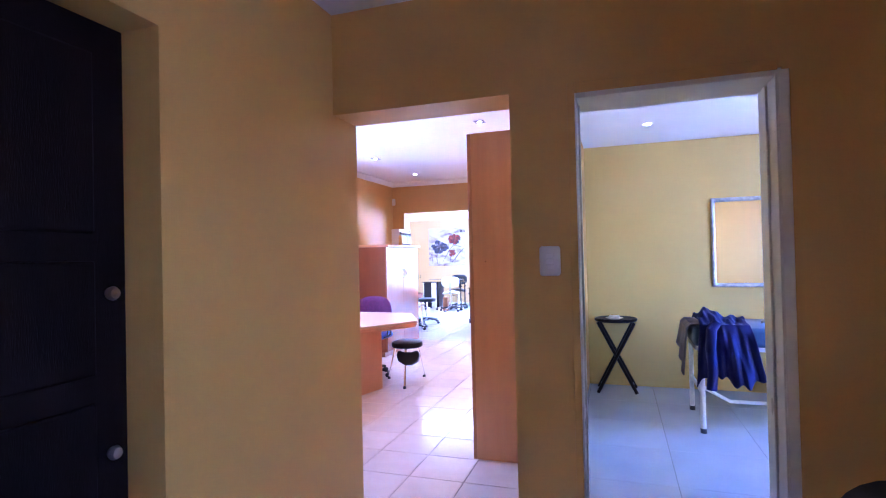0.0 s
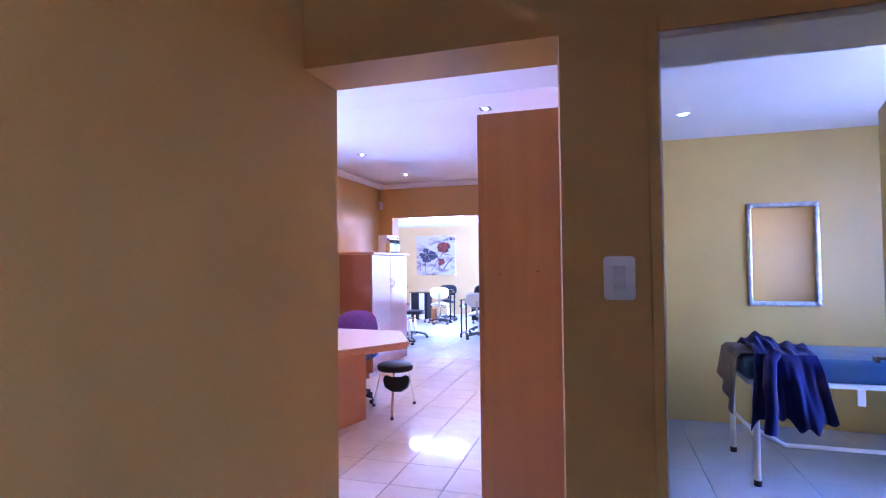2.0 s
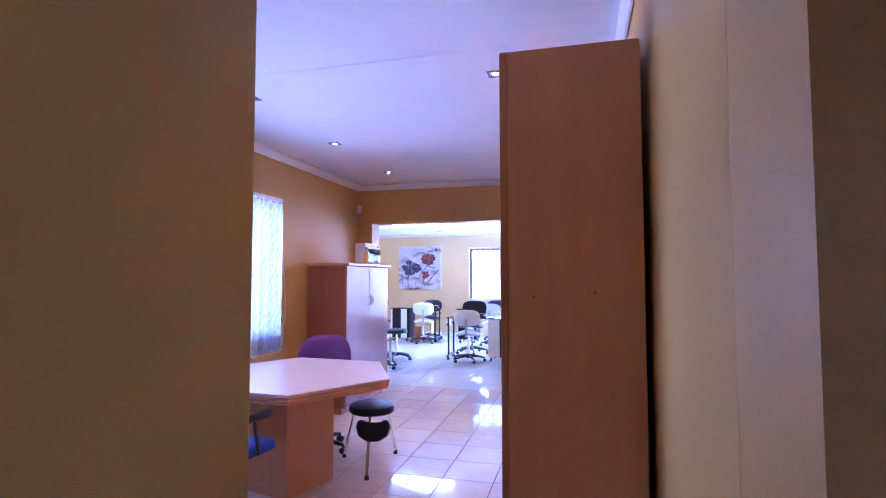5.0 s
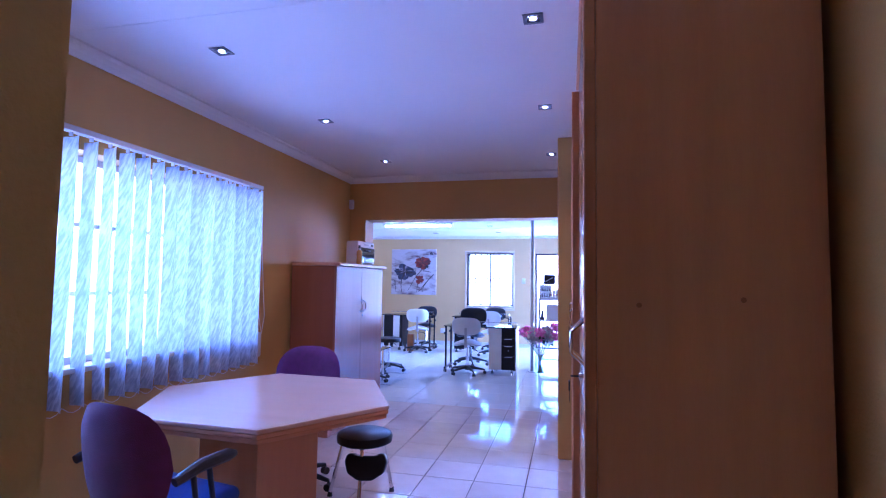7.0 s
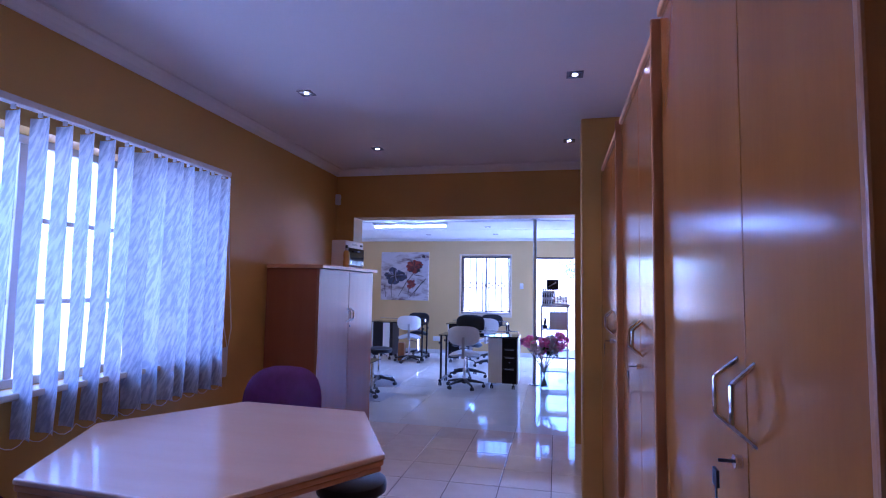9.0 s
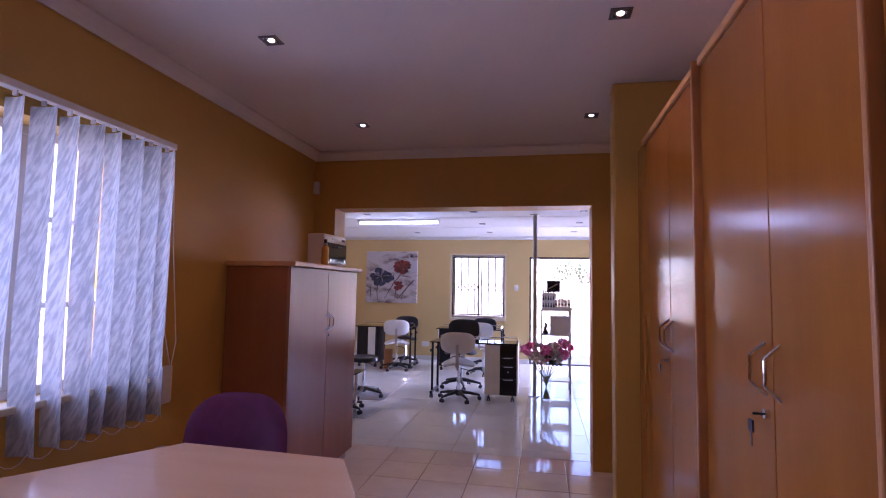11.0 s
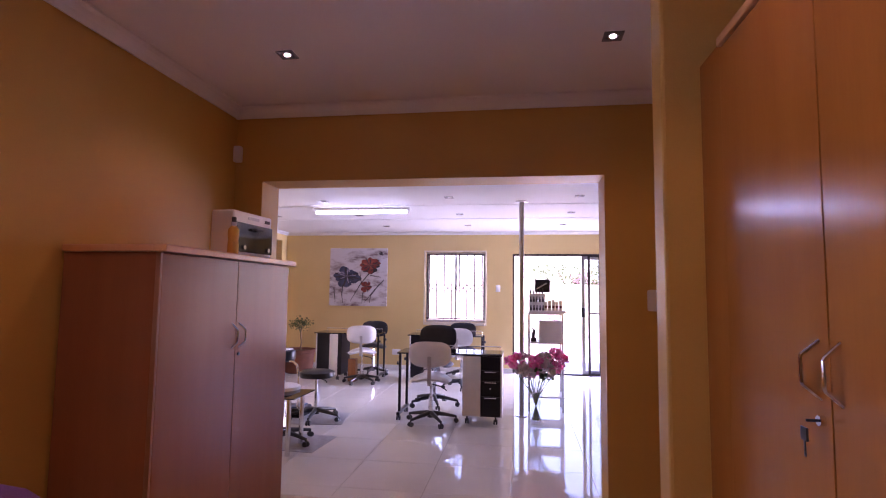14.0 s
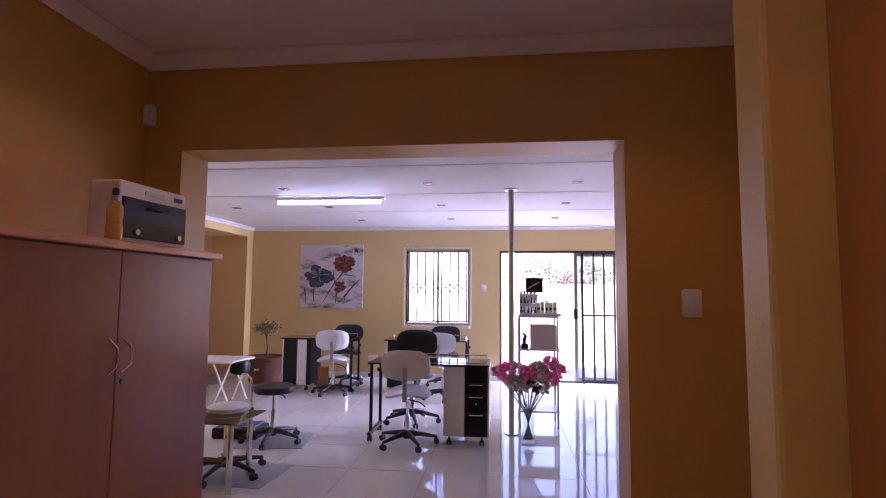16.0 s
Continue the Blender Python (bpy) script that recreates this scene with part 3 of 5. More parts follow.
for x in (-0.61, 0.61):
    part("holder", boxes((x - 0.012, -0.016, -0.075, x + 0.012, 0.016, -0.034)), M["white"], t)

# ---- vertical blind ----
blind = thing("vertical_blind", "pale blue-white streaked fabric vertical blind, slats turned open", "blind", Matrix.Translation((-1.835, 0, 0)))
part("headrail", boxes((-0.022, 3.26, 2.118, 0.022, 5.68, 2.15), bevel=0.004), M["trim"], blind)
sm = bpy.data.materials.new("streaked_blind_fabric")
sm.use_nodes = True
n, l = sm.node_tree.nodes, sm.node_tree.links
co, mp, wv, ns = n.new("ShaderNodeTexCoord"), n.new("ShaderNodeMapping"), n.new("ShaderNodeTexNoise"), n.new("ShaderNodeValToRGB")
mp.inputs["Rotation"].default_value = (0, radians(-24), 0)
mp2, oi, sh = n.new("ShaderNodeMapping"), n.new("ShaderNodeObjectInfo"), n.new("ShaderNodeVectorMath")
mp2.inputs["Scale"].default_value = (66, 1, 15)
sh.operation, sh.inputs[3].default_value = "SCALE", 37.0
wv.inputs["Scale"].default_value, wv.inputs["Detail"].default_value = 1.0, 3
ns.color_ramp.elements[0].position, ns.color_ramp.elements[0].color = 0.40, (0.47, 0.51, 0.58, 1)
ns.color_ramp.elements[1].position, ns.color_ramp.elements[1].color = 0.60, (0.74, 0.77, 0.81, 1)
l.new(co.outputs["Object"], mp.inputs[0])
l.new(mp.outputs[0], mp2.inputs[0])
l.new(oi.outputs["Random"], sh.inputs[0])
l.new(sh.outputs[0], mp2.inputs["Location"])
l.new(mp2.outputs[0], wv.inputs["Vector"])
l.new(wv.outputs["Fac"], ns.inputs[0])
df, tr, mx = n.new("ShaderNodeBsdfDiffuse"), n.new("ShaderNodeBsdfTranslucent"), n.new("ShaderNodeMixShader")
mx.inputs[0].default_value = 0.22
tone, shade = n.new("ShaderNodeMapRange"), n.new("ShaderNodeHueSaturation")
tone.inputs[3].default_value, tone.inputs[4].default_value = 0.86, 1.06
l.new(oi.outputs["Random"], tone.inputs[0])
l.new(tone.outputs[0], shade.inputs["Value"])
l.new(ns.outputs[0], shade.inputs["Color"])
l.new(shade.outputs[0], df.inputs[0])
l.new(shade.outputs[0], tr.inputs[0])
l.new(df.outputs[0], mx.inputs[1])
l.new(tr.outputs[0], mx.inputs[2])
l.new(mx.outputs[0], n["Material Output"].inputs[0])
SLATS = 21
rnd = random.Random(4)
prev = None
for k in range(SLATS):
    y = 3.32 + 0.1155 * k
    turn = 85 + rnd.uniform(-11, 9)
    bm = bmesh.new()
    rows = []
    for i in range(9):
        z = 2.10 - (2.10 - 0.735) * i / 8
        tw = rnd.uniform(-0.002, 0.002) + 0.012 * math.sin(i * 0.7 + k) * (i / 8) ** 2
        rows.append([bm.verts.new((-0.0635 + 0.127 * j / 6, tw + 0.019 * math.sin(math.pi * j / 6), z)) for j in range(7)])
    for a, b in zip(rows, rows[1:]):
        for j in range(6):
            bm.faces.new((a[j], a[j + 1], b[j + 1], b[j]))
    s = part("slat", bm, sm, blind, smooth=True)
    s.matrix_basis = Matrix.Translation((0, y, 0)) @ pose(0, 0, 0, 0, 0, turn - 91)
    part("carrier", boxes((-0.01, y - 0.004, 2.098, 0.01, y + 0.004, 2.12)), M["white"], blind)
    if k:
        bm = bmesh.new()
        pipe(bm, [(0.045, y - 0.1155, 0.755), (0.05, y - 0.086, 0.732), (0.05, y - 0.058, 0.724), (0.05, y - 0.029, 0.732), (0.045, y, 0.755)], 0.0016, 5)
        part("link_chain", bm, M["white"], blind)
bm = bmesh.new()
pipe(bm, [(0.01, 5.665, 2.12), (0.015, 5.67, 1.6), (0.0, 5.69, 1.15), (0.015, 5.73, 0.96), (0.02, 5.755, 1.1), (0.015, 5.70, 1.6), (0.012, 5.672, 2.12)], 0.003, 6)
part("pull_cord", bm, M["white"], blind, "beaded pull cord hanging in a loop")


# ---- wardrobes and cabinet ----
def bow_handle(bm, y, z, out, h=0.10, s=1):
    """A thin bar bent to a flat-topped bow on a face at x = 0, standing off to -x."""
    pipe(bm, [(0.002, y, z - h), (-out * 0.94, y + 0.004 * s, z - h * 0.52), (-out, y + 0.005 * s, z - h * 0.44), (-out, y + 0.005 * s, z + h * 0.44), (-out * 0.94, y + 0.004 * s, z + h * 0.52), (0.002, y, z + h)], 0.0048, 8)


def wardrobe(y0, y1, mid, filler=0, proud=0.027, h=2.205):
    w = thing("wardrobe", "tall lacquered beech double-door wardrobe with bar handles", "wardrobe", pose(0.634, 0, 0), "row of wardrobes")
    for nm, bx in (("side_panel", (0.02, y0 + 0.001, 0.0, 0.47, y0 + 0.02, h - 0.031)), ("side_panel", (0.02, y1 - 0.02, 0.0, 0.47, y1 - 0.001, h - 0.031)), ("back_panel", (0.458, y0 + 0.0205, 0.08, 0.47, y1 - 0.0205, h - 0.031)), ("plinth", (0.03, y0 + 0.0205, 0.0, 0.457, y1 - 0.0205, 0.08))):
        part(nm, boxes(bx, bevel=0.0015), M["beech"], w)
    part("top", boxes((-0.010, y0 + 0.0165, h - 0.03, 0.47, y1 - 0.0005, h), bevel=0.005), M["beech"], w, "beech top board")
    part("edge_strip", boxes((-proud, y0 + 0.001, 0.0, 0.0195, y0 + 0.016, h - 0.006), bevel=0.004), M["strip"], w, "reddish wooden edge strip")
    for a, b, s in ((y0 + 0.018, mid - 0.002, -1), (mid + 0.002, y1 - 0.002, 1)):
        d = part("door", boxes((0, a, 0.085, 0.019, b, h - 0.034), bevel=0.002), M["door_veneer"], w)
        bm = bmesh.new()
        bow_handle(bm, (b - 0.036) if s < 0 else (a + 0.036), 1.225, 0.034, 0.062, s=s)
        part("handle", bm, M["chrome"], d, "bent chrome bar handle", smooth=True)
    lk = part("lock", pipes(([(0.0, mid + 0.03, 1.12), (-0.012, mid + 0.03, 1.12)], 0.011), seg=12), M["chrome"], w)
    part("key", boxes((-0.036, mid + 0.029, 1.117, -0.012, mid + 0.031, 1.123), (-0.042, mid + 0.018, 1.078, -0.037, mid + 0.042, 1.106), (-0.0405, mid + 0.026, 1.045, -0.0385, mid + 0.034, 1.079), bevel=0.001), M["black"], lk, "black-headed key hanging from the lock")
    if filler:
        part("filler", boxes((0.002, y1 + 0.002, 0, 0.02, filler, h - 0.012), bevel=0.002), M["door_veneer"], w, "narrow beech filler board")
    return w


wardrobe(3.15, 4.16, 3.52, 0, 0.008, 2.228)
wardrobe(4.162, 5.108, 4.60)
wardrobe(5.11, 6.10, 5.57, 6.288)
hm = thing("screw_mark", "two small dark screw holes in the wardrobe side", "screw holes")
part("hole", pipes(([(0.741, 3.1495, 1.345), (0.741, 3.151, 1.345)], 0.006), ([(0.945, 3.1495, 1.36), (0.945, 3.151, 1.36)], 0.006), seg=8), M["edge"], hm)

cab = thing("cupboard", "reddish beech two-door cupboard with a pale overhanging top", "cupboard", pose(0, 0, 0))
CX0, CX1, CY0, CY1, CH = -1.885, -1.44, 6.29, 7.48, 1.56
for nm, bx in (("side_panel", (CX0, CY0, 0.07, CX1 - 0.021, CY0 + 0.02, CH - 0.031)), ("side_panel", (CX0, CY1 - 0.02, 0.07, CX1 - 0.021, CY1, CH - 0.031)), ("back_panel", (CX0, CY0 + 0.0205, 0.09, CX0 + 0.015, CY1 - 0.0205, CH - 0.031)), ("bottom", (CX0 + 0.0155, CY0 + 0.0205, 0.071, CX1 - 0.021, CY1 - 0.0205, 0.09))):
    part(nm, boxes(bx, bevel=0.001), M["cabinet"], cab)
part("plinth", boxes((CX0, CY0 + 0.01, 0, CX1 - 0.05, CY1 - 0.01, 0.07)), M["edge"], cab)
part("top", boxes((CX0, CY0 - 0.015, CH - 0.03, CX1 + 0.035, CY1 + 0.035, CH), bevel=0.005), M["beech"], cab, "lighter laminated top board")
mid = (CY0 + CY1) / 2
part("edge_strip", boxes((CX1 - 0.0205, CY0 - 0.001, 0.07, CX1 + 0.001, CY0 + 0.012, CH - 0.031), bevel=0.002), M["edge"], cab, "dark front edge strip")
for a, b, s in ((CY0 + 0.014, mid - 0.002, -1), (mid + 0.002, CY1 - 0.001, 1)):
    d = part("door", boxes((CX1 - 0.019, a, 0.08, CX1, b, CH - 0.034), bevel=0.002), M["cabinet"], cab)
    bm = bmesh.new()
    bow_handle(bm, (b - 0.03) if s < 0 else (a + 0.03), 1.145, 0.032, 0.060, s)
    hd = part("handle", bm, M["chrome"], d, "bent chrome bar handle", smooth=True)
    hd.matrix_basis = Matrix.Translation((CX1, 0, 0)) @ Matrix.Diagonal((-1, 1, 1, 1))
part("lock", pipes(([(CX1, mid + 0.03, 1.05), (CX1 + 0.006, mid + 0.03, 1.05)], 0.009), seg=12), M["black"], cab)

ste = thing("steriliser", "white steriliser cabinet with a dark glass drop door", "steriliser", Matrix.Translation((-1.498, 7.13, CH)) @ pose(0, 0, 0, 0, 0, -4))
part("casing", boxes((-0.14, -0.19, 0.008, 0, 0.19, 0.25), bevel=0.012, seg=3), M["white"], ste)
part("door", boxes((0.0, -0.18, 0.025, 0.012, 0.18, 0.185), bevel=0.004), M["dark_glass"], ste, "dark glass door")
part("handle", pipes(([(0.012, -0.03, 0.155), (0.034, -0.03, 0.155), (0.034, 0.03, 0.155), (0.012, 0.03, 0.155)], 0.007), seg=8), M["black"], ste)
part("control_strip", boxes((-0.001, 0.11, 0.208, 0.004, 0.16, 0.226), bevel=0.001), M["black"], ste)
part("badge", boxes((-0.001, -0.06, 0.21, 0.003, 0.05, 0.226), bevel=0.001), M["steel"], ste, "grey printed strip")
for y in (-0.11, 0.13):
    part("knob", pipes(([(0.012, y, 0.05), (0.022, y, 0.05)], 0.012), seg=12), M["chrome"], ste)
for y in (-0.17, 0.17):
    for x in (-0.12, -0.02):
        part("foot", pipes(([(x, y, 0), (x, y, 0.01)], 0.012), seg=8), M["black"], ste)
bot = thing("bottle", "gold oil bottle with a black and gold pump cap", "bottle", pose(-1.468, 6.87, CH))
part("body", lathe([(0, 0), (0.026, 0), (0.028, 0.006), (0.028, 0.05), (0.025, 0.075), (0.028, 0.1), (0.027, 0.13), (0.016, 0.145), (0.012, 0.15), (0, 0.15)], 20), M["gold"], bot, smooth=True)
part("collar", lathe([(0.015, 0.148), (0.015, 0.168), (0, 0.168)], 16), M["steel"], bot)
part("cap", lathe([(0.012, 0.168), (0.012, 0.192), (0.009, 0.196), (0, 0.196)], 16), M["black"], bot)

# ---- hexagonal table ----
tb = thing("hexagonal_table", "hexagonal pale beech table on a square box pedestal", "table", pose(-1.02, 4.60, 0, 0, 0, -3))
hexa = lambda r: [(r * math.cos(radians(60 * k)), r * math.sin(radians(60 * k))) for k in range(6)]
part("tabletop", prism(hexa(0.71), 0.728, 0.75, 0.007, 3), M["tabletop"], tb)
part("edge_moulding", prism(hexa(0.705), 0.706, 0.7275, 0.007, 3), M["beech"], tb, "rounded beech edge band")
part("edge_moulding", prism(hexa(0.695), 0.682, 0.7055, 0.007, 3), M["beech"], tb, "rounded beech edge band")
s = 0.22
part("pedestal", prism([(s * 1.414 * math.cos(radians(a)) - 0.05, s * 1.414 * math.sin(radians(a)) - 0.015) for a in (33, 123, 213, 303)], 0.0, 0.681, 0.003), M["beech"], tb)


# ---- seating ----
def shell(w, h, t, curve, seg=14, taper=0.0, waist=0.0, power=2.6):
    """A padded rounded backrest: width w along x, height h along z, curved in y."""
    bm = bmesh.new()
    rings = []
    for side in (1, -1):
        grid = []
        for i in range(9):
            r = i / 8
            row = []
            for k in range(seg * 2):
                a = 2 * math.pi * k / (seg * 2)
                c, s2 = math.cos(a), math.sin(a)
                x = math.copysign(abs(c) ** (2 / power), c) * w / 2 * r
                z = math.copysign(abs(s2) ** (2 / power), s2) * h / 2 * r
                x *= 1 - taper * (z / (h / 2)) if z > 0 else 1 + waist * (z / (h / 2))
                y = curve * (2 * x / w) ** 2 + side * t / 2 * math.sqrt(max(0, 1 - r ** 4)) + 0.12 * z * z
                row.append((x, y, z))
            grid.append(row)
        rings.append(grid)
    order = rings[0][::1] + rings[1][-2::-1]
    vs = []
    for row in order:
        vs.append([bm.verts.new(p) for p in row] if abs(row[0][0] - row[7][0]) > 1e-6 else [bm.verts.new(row[0])])
    n = seg * 2
    for a, b in zip(vs, vs[1:]):
        for k in range(n):
            k2 = (k + 1) % n
            if len(a) == 1 and len(b) > 1:
                bm.faces.new((a[0], b[k], b[k2]))
            elif len(b) == 1 and len(a) > 1:
                bm.faces.new((a[k], a[k2], b[0]))
            elif len(a) > 1:
                bm.faces.new((a[k], a[k2], b[k2], b[k]))
    return bm


def star_base(parent, r=0.29, hub=0.075, caster=0.05, n=5, start=20.0, mat="black"):
    """Spider base: each arm a part with its caster."""
    part("hub", lathe([(0, 0.06), (0.035, 0.06), (0.04, 0.08), (0.036, 0.125), (0, 0.125)], 16), M[mat], parent, smooth=True)
    for k in range(n):
        a = radians(start + 360 * k / n)
        c, s = math.cos(a), math.sin(a)
        bm = bmesh.new()
        pipe(bm, [(c * 0.02, s * 0.02, 0.105), (c * r * 0.55, s * r * 0.55, 0.088), (c * r, s * r, 0.066)], [0.026, 0.02, 0.013], 8)
        arm = part("arm", bm, M[mat], parent, smooth=True)
        q = Vector((-s, c, 0))
        p = Vector((c * r, s * r, 0.025))
        part("caster", pipes(([p - q * 0.021, p - q * 0.006], 0.025), ([p + q * 0.006, p + q * 0.021], 0.025), ([p + Vector((0, 0, 0.01)), p + Vector((0, 0, 0.045))], 0.008), seg=12), M["black"], arm)


def armchair(m, start):
    c = thing("office_armchair", "purple wool office chair with blue seat and black arms", "chair", m, "chairs round the table")
    star_base(c, 0.27, start=start)
    part("column", pipes(([(0, 0, 0.12), (0, 0, 0.43)], 0.024)), M["black"], c)
    part("seat", box_round(0.24, 0.23, 0.43, 0.50, 0.035), M["blue"], c, "royal blue padded seat", smooth=True)
    b = part("backrest", shell(0.51, 0.49, 0.06, 0.06, taper=0.02, waist=0.22, power=2.8), M["purple"], c, "purple padded tub backrest", smooth=True)
    b.matrix_basis = Matrix.Translation((0, -0.20, 0.67)) @ pose(0, 0, 0, 8, 0, 0)
    part("bracket", pipes(([(0, -0.10, 0.42), (0, -0.27, 0.43), (0, -0.275, 0.58)], 0.014)), M["black"], c)
    for s in (-1, 1):
        a = part("armrest", pipes(([(s * 0.285, -0.16, 0.645), (s * 0.29, -0.05, 0.675), (s * 0.275, 0.10, 0.67), (s * 0.25, 0.16, 0.655)], [0.018, 0.026, 0.026, 0.015]), seg=10), M["black"], c, smooth=True)
        part("arm_strut", pipes(([(s * 0.22, 0.06, 0.45), (s * 0.275, 0.04, 0.47), (s * 0.28, 0.0, 0.66)], 0.011), ([(s * 0.22, -0.06, 0.45), (s * 0.275, -0.04, 0.48), (s * 0.285, -0.08, 0.66)], 0.011)), M["black"], a)
    return c


def box_round(hx, hy, z0, z1, bev):
    bm = bmesh.new()
    box(bm, -hx, -hy, z0, hx, hy, z1, bevel=bev, seg=4)
    return bm


def task_chair(label, m, kind, start=18.0, group="salon chairs"):
    """A low salon chair: rounded back on a blade bracket, saddle seat, gas lift, star base."""
    white = kind == "white"
    c = thing("salon_chair", label, "chair", m, group)
    star_base(c, 0.27, start=start)
    part("gas_lift", pipes(([(0, 0, 0.10), (0, 0, 0.27)], 0.025), ([(0, 0, 0.27), (0, 0, 0.42)], 0.014)), M["chrome"], c, smooth=True)
    mat = M["white_vinyl"] if white else M["vinyl"]
    bm = shell(0.44, 0.40, 0.07, 0.02, power=2.8)
    for v in bm.verts:
        v.co.y += 0.03 * math.cos(v.co.x * 12) - 0.0
    st = part("seat", bm, mat, c, smooth=True)
    st.matrix_basis = Matrix.Translation((0, 0, 0.455)) @ pose(0, 0, 0, 90, 0, 0)
    b = part("backrest", shell(0.44, 0.27, 0.045, 0.035, power=3.0), mat, c, smooth=True)
    b.matrix_basis = Matrix.Translation((0, -0.21, 0.735)) @ pose(0, 0, 0, 6, 0, 0)
    part("bracket", boxes((-0.02, -0.245, 0.44, 0.02, -0.232, 0.72), (-0.02, -0.245, 0.425, 0.02, -0.05, 0.44), bevel=0.004), M["steel"] if white else M["black"], c)
    part("lever", pipes(([(0.02, 0, 0.40), (0.12, -0.04, 0.385), (0.17, -0.06, 0.35)], 0.006)), M["black"], c)
    return c


armchair(pose(-1.06, 3.83, 0, 0, 0, -10), 10)
armchair(pose(-1.23, 5.26, 0, 0, 0, 180), 30)

stl = thing("saddle_stool", "round black vinyl stool on splayed chrome legs", "stool", pose(-0.655, 5.09, 0))
part("seat", lathe([(0, 0.455), (0.14, 0.452), (0.168, 0.44), (0.175, 0.42), (0.172, 0.395), (0.155, 0.385), (0, 0.385)], 32), M["vinyl"], stl, "round black vinyl seat pad", smooth=True)
for fx, fy in ((0.09, -0.31), (0.10, 0.25), (-0.26, 0.07)):
    d = Vector((fx, fy, 0))
    u = d.normalized()
    lg = part("leg", pipes(([u * 0.10 + Vector((0, 0, 0.383)), u * 0.155 + Vector((0, 0, 0.375)), u * 0.175 + Vector((0, 0, 0.34)), d + Vector((0, 0, 0.02))], 0.0115)), M["chrome"], stl, smooth=True)
    part("foot", pipes(([d + Vector((0, 0, 0)), d + Vector((0, 0, 0.03))], [0.018, 0.013])), M["black"], lg)
wing = [(0.125, 0.02), (0.11, 0.062), (0.075, 0.066), (0.035, 0.035)]
low = [(0.105, -0.045), (0.04, -0.085)]
outline = wing + [(-x, z) for x, z in wing[::-1]] + [(-x, z) for x, z in low] + low[::-1]
sd = part("footrest", prism(outline, -0.06, 0.06, 0.012, 3), M["vinyl"], stl, "black saddle-shaped padded rest", smooth=True)
sd.matrix_basis = Matrix.Translation((0.075, -0.15, 0.30)) @ pose(0, 0, 0, 74, 0, 14)

# ---- salon: manicure desks and chairs ----
def manicure_desk(label, m, mirror=1, w=1.09, d=0.42, drawers=True):
    """Narrow desk: drawer pedestal at one end, wheeled leg frame at the other. Local x runs from leg to pedestal."""
    t = thing("manicure_desk", label, "desk", m, "manicure desks")
    s = mirror
    xp, xl = s * (w / 2), s * (-w / 2)
    X = lambda a, b: (min(a, b), max(a, b))
    a, b = X(xp, xp - s * 0.40)
    part("pedestal", boxes((a, 0, 0.075, b, d, 0.705), bevel=0.003), M["black_board"], t)
    wa, wb = X(xp - s * 0.40, xp - s * 0.21) if drawers else X(xp - s * 0.21, xp - s * 0.34)
    part("side_panel", boxes((wa - 0.002, -0.014, 0.078, wb, -0.001, 0.70), bevel=0.002), M["white"], t, "white laminate front strip")
    ea, eb = X(xp, xp + s * 0.016)
    part("end_panel", boxes((ea, -0.012, 0.075, eb, d, 0.705), bevel=0.002), M["white"], t, "white end panel")
    da, db = X(xp - s * 0.205, xp - s * 0.004)
    for z0, z1 in () if not drawers else ((0.08, 0.285), (0.29, 0.445), (0.45, 0.555), (0.56, 0.70)):
        dr = part("drawer", boxes((da, -0.016, z0, db, -0.001, z1), bevel=0.002), M["black_board"], t)
        if z1 < 0.69:
            part("handle", pipes(([(da + 0.04, -0.026, z1 - 0.012), (db - 0.04, -0.026, z1 - 0.012)], 0.005), ([(da + 0.05, -0.016, z1 - 0.012), (da + 0.05, -0.026, z1 - 0.012)], 0.004), ([(db - 0.05, -0.016, z1 - 0.012), (db - 0.05, -0.026, z1 - 0.012)], 0.004), seg=6), M["chrome"], dr, "chrome bar handle")
    if drawers:
        part("lock", pipes(([((da + db) / 2, -0.016, 0.37), ((da + db) / 2, -0.021, 0.37)], 0.009)), M["steel"], t)
    ta, tb2 = X(xl, xp + s * 0.02)
    part("desktop", boxes((ta - 0.03, -0.02, 0.7065, tb2 + 0.0, d + 0.02, 0.722), bevel=0.003), M["dark_glass"], t, "glossy black desktop")
    part("gallery_rail", pipes(([(ta + 0.03, d - 0.02, 0.722), (ta + 0.03, d - 0.02, 0.765), (tb2 - 0.03, d - 0.02, 0.765), (tb2 - 0.03, d - 0.02, 0.722)], 0.006)), M["chrome"], t)
    for y in (0.02, d - 0.03):
        lg = part("leg", boxes((xl - 0.014, y, 0.09, xl + 0.014, y + 0.028, 0.706), bevel=0.002), M["black_board"], t)
        part("knob", pipes(([(xl - s * 0.014, y + 0.014, 0.60), (xl - s * 0.035, y + 0.014, 0.60)], 0.018), seg=10), M["black"], lg)
    part("foot_rail", boxes((xl - 0.018, -0.04, 0.06, xl + 0.018, d + 0.03, 0.09), bevel=0.004), M["black_board"], t)
    for x in (xl, xp - s * 0.05, xp - s * 0.35):
        for y in (0.0, d - 0.03):
            part("caster", pipes(([(x - 0.02, y, 0.027), (x - 0.006, y, 0.027)], 0.027), ([(x + 0.006, y, 0.027), (x + 0.02, y, 0.027)], 0.027), ([(x, y, 0.03), (x, y, 0.076)], 0.009), seg=12), M["black"], t)
    return t


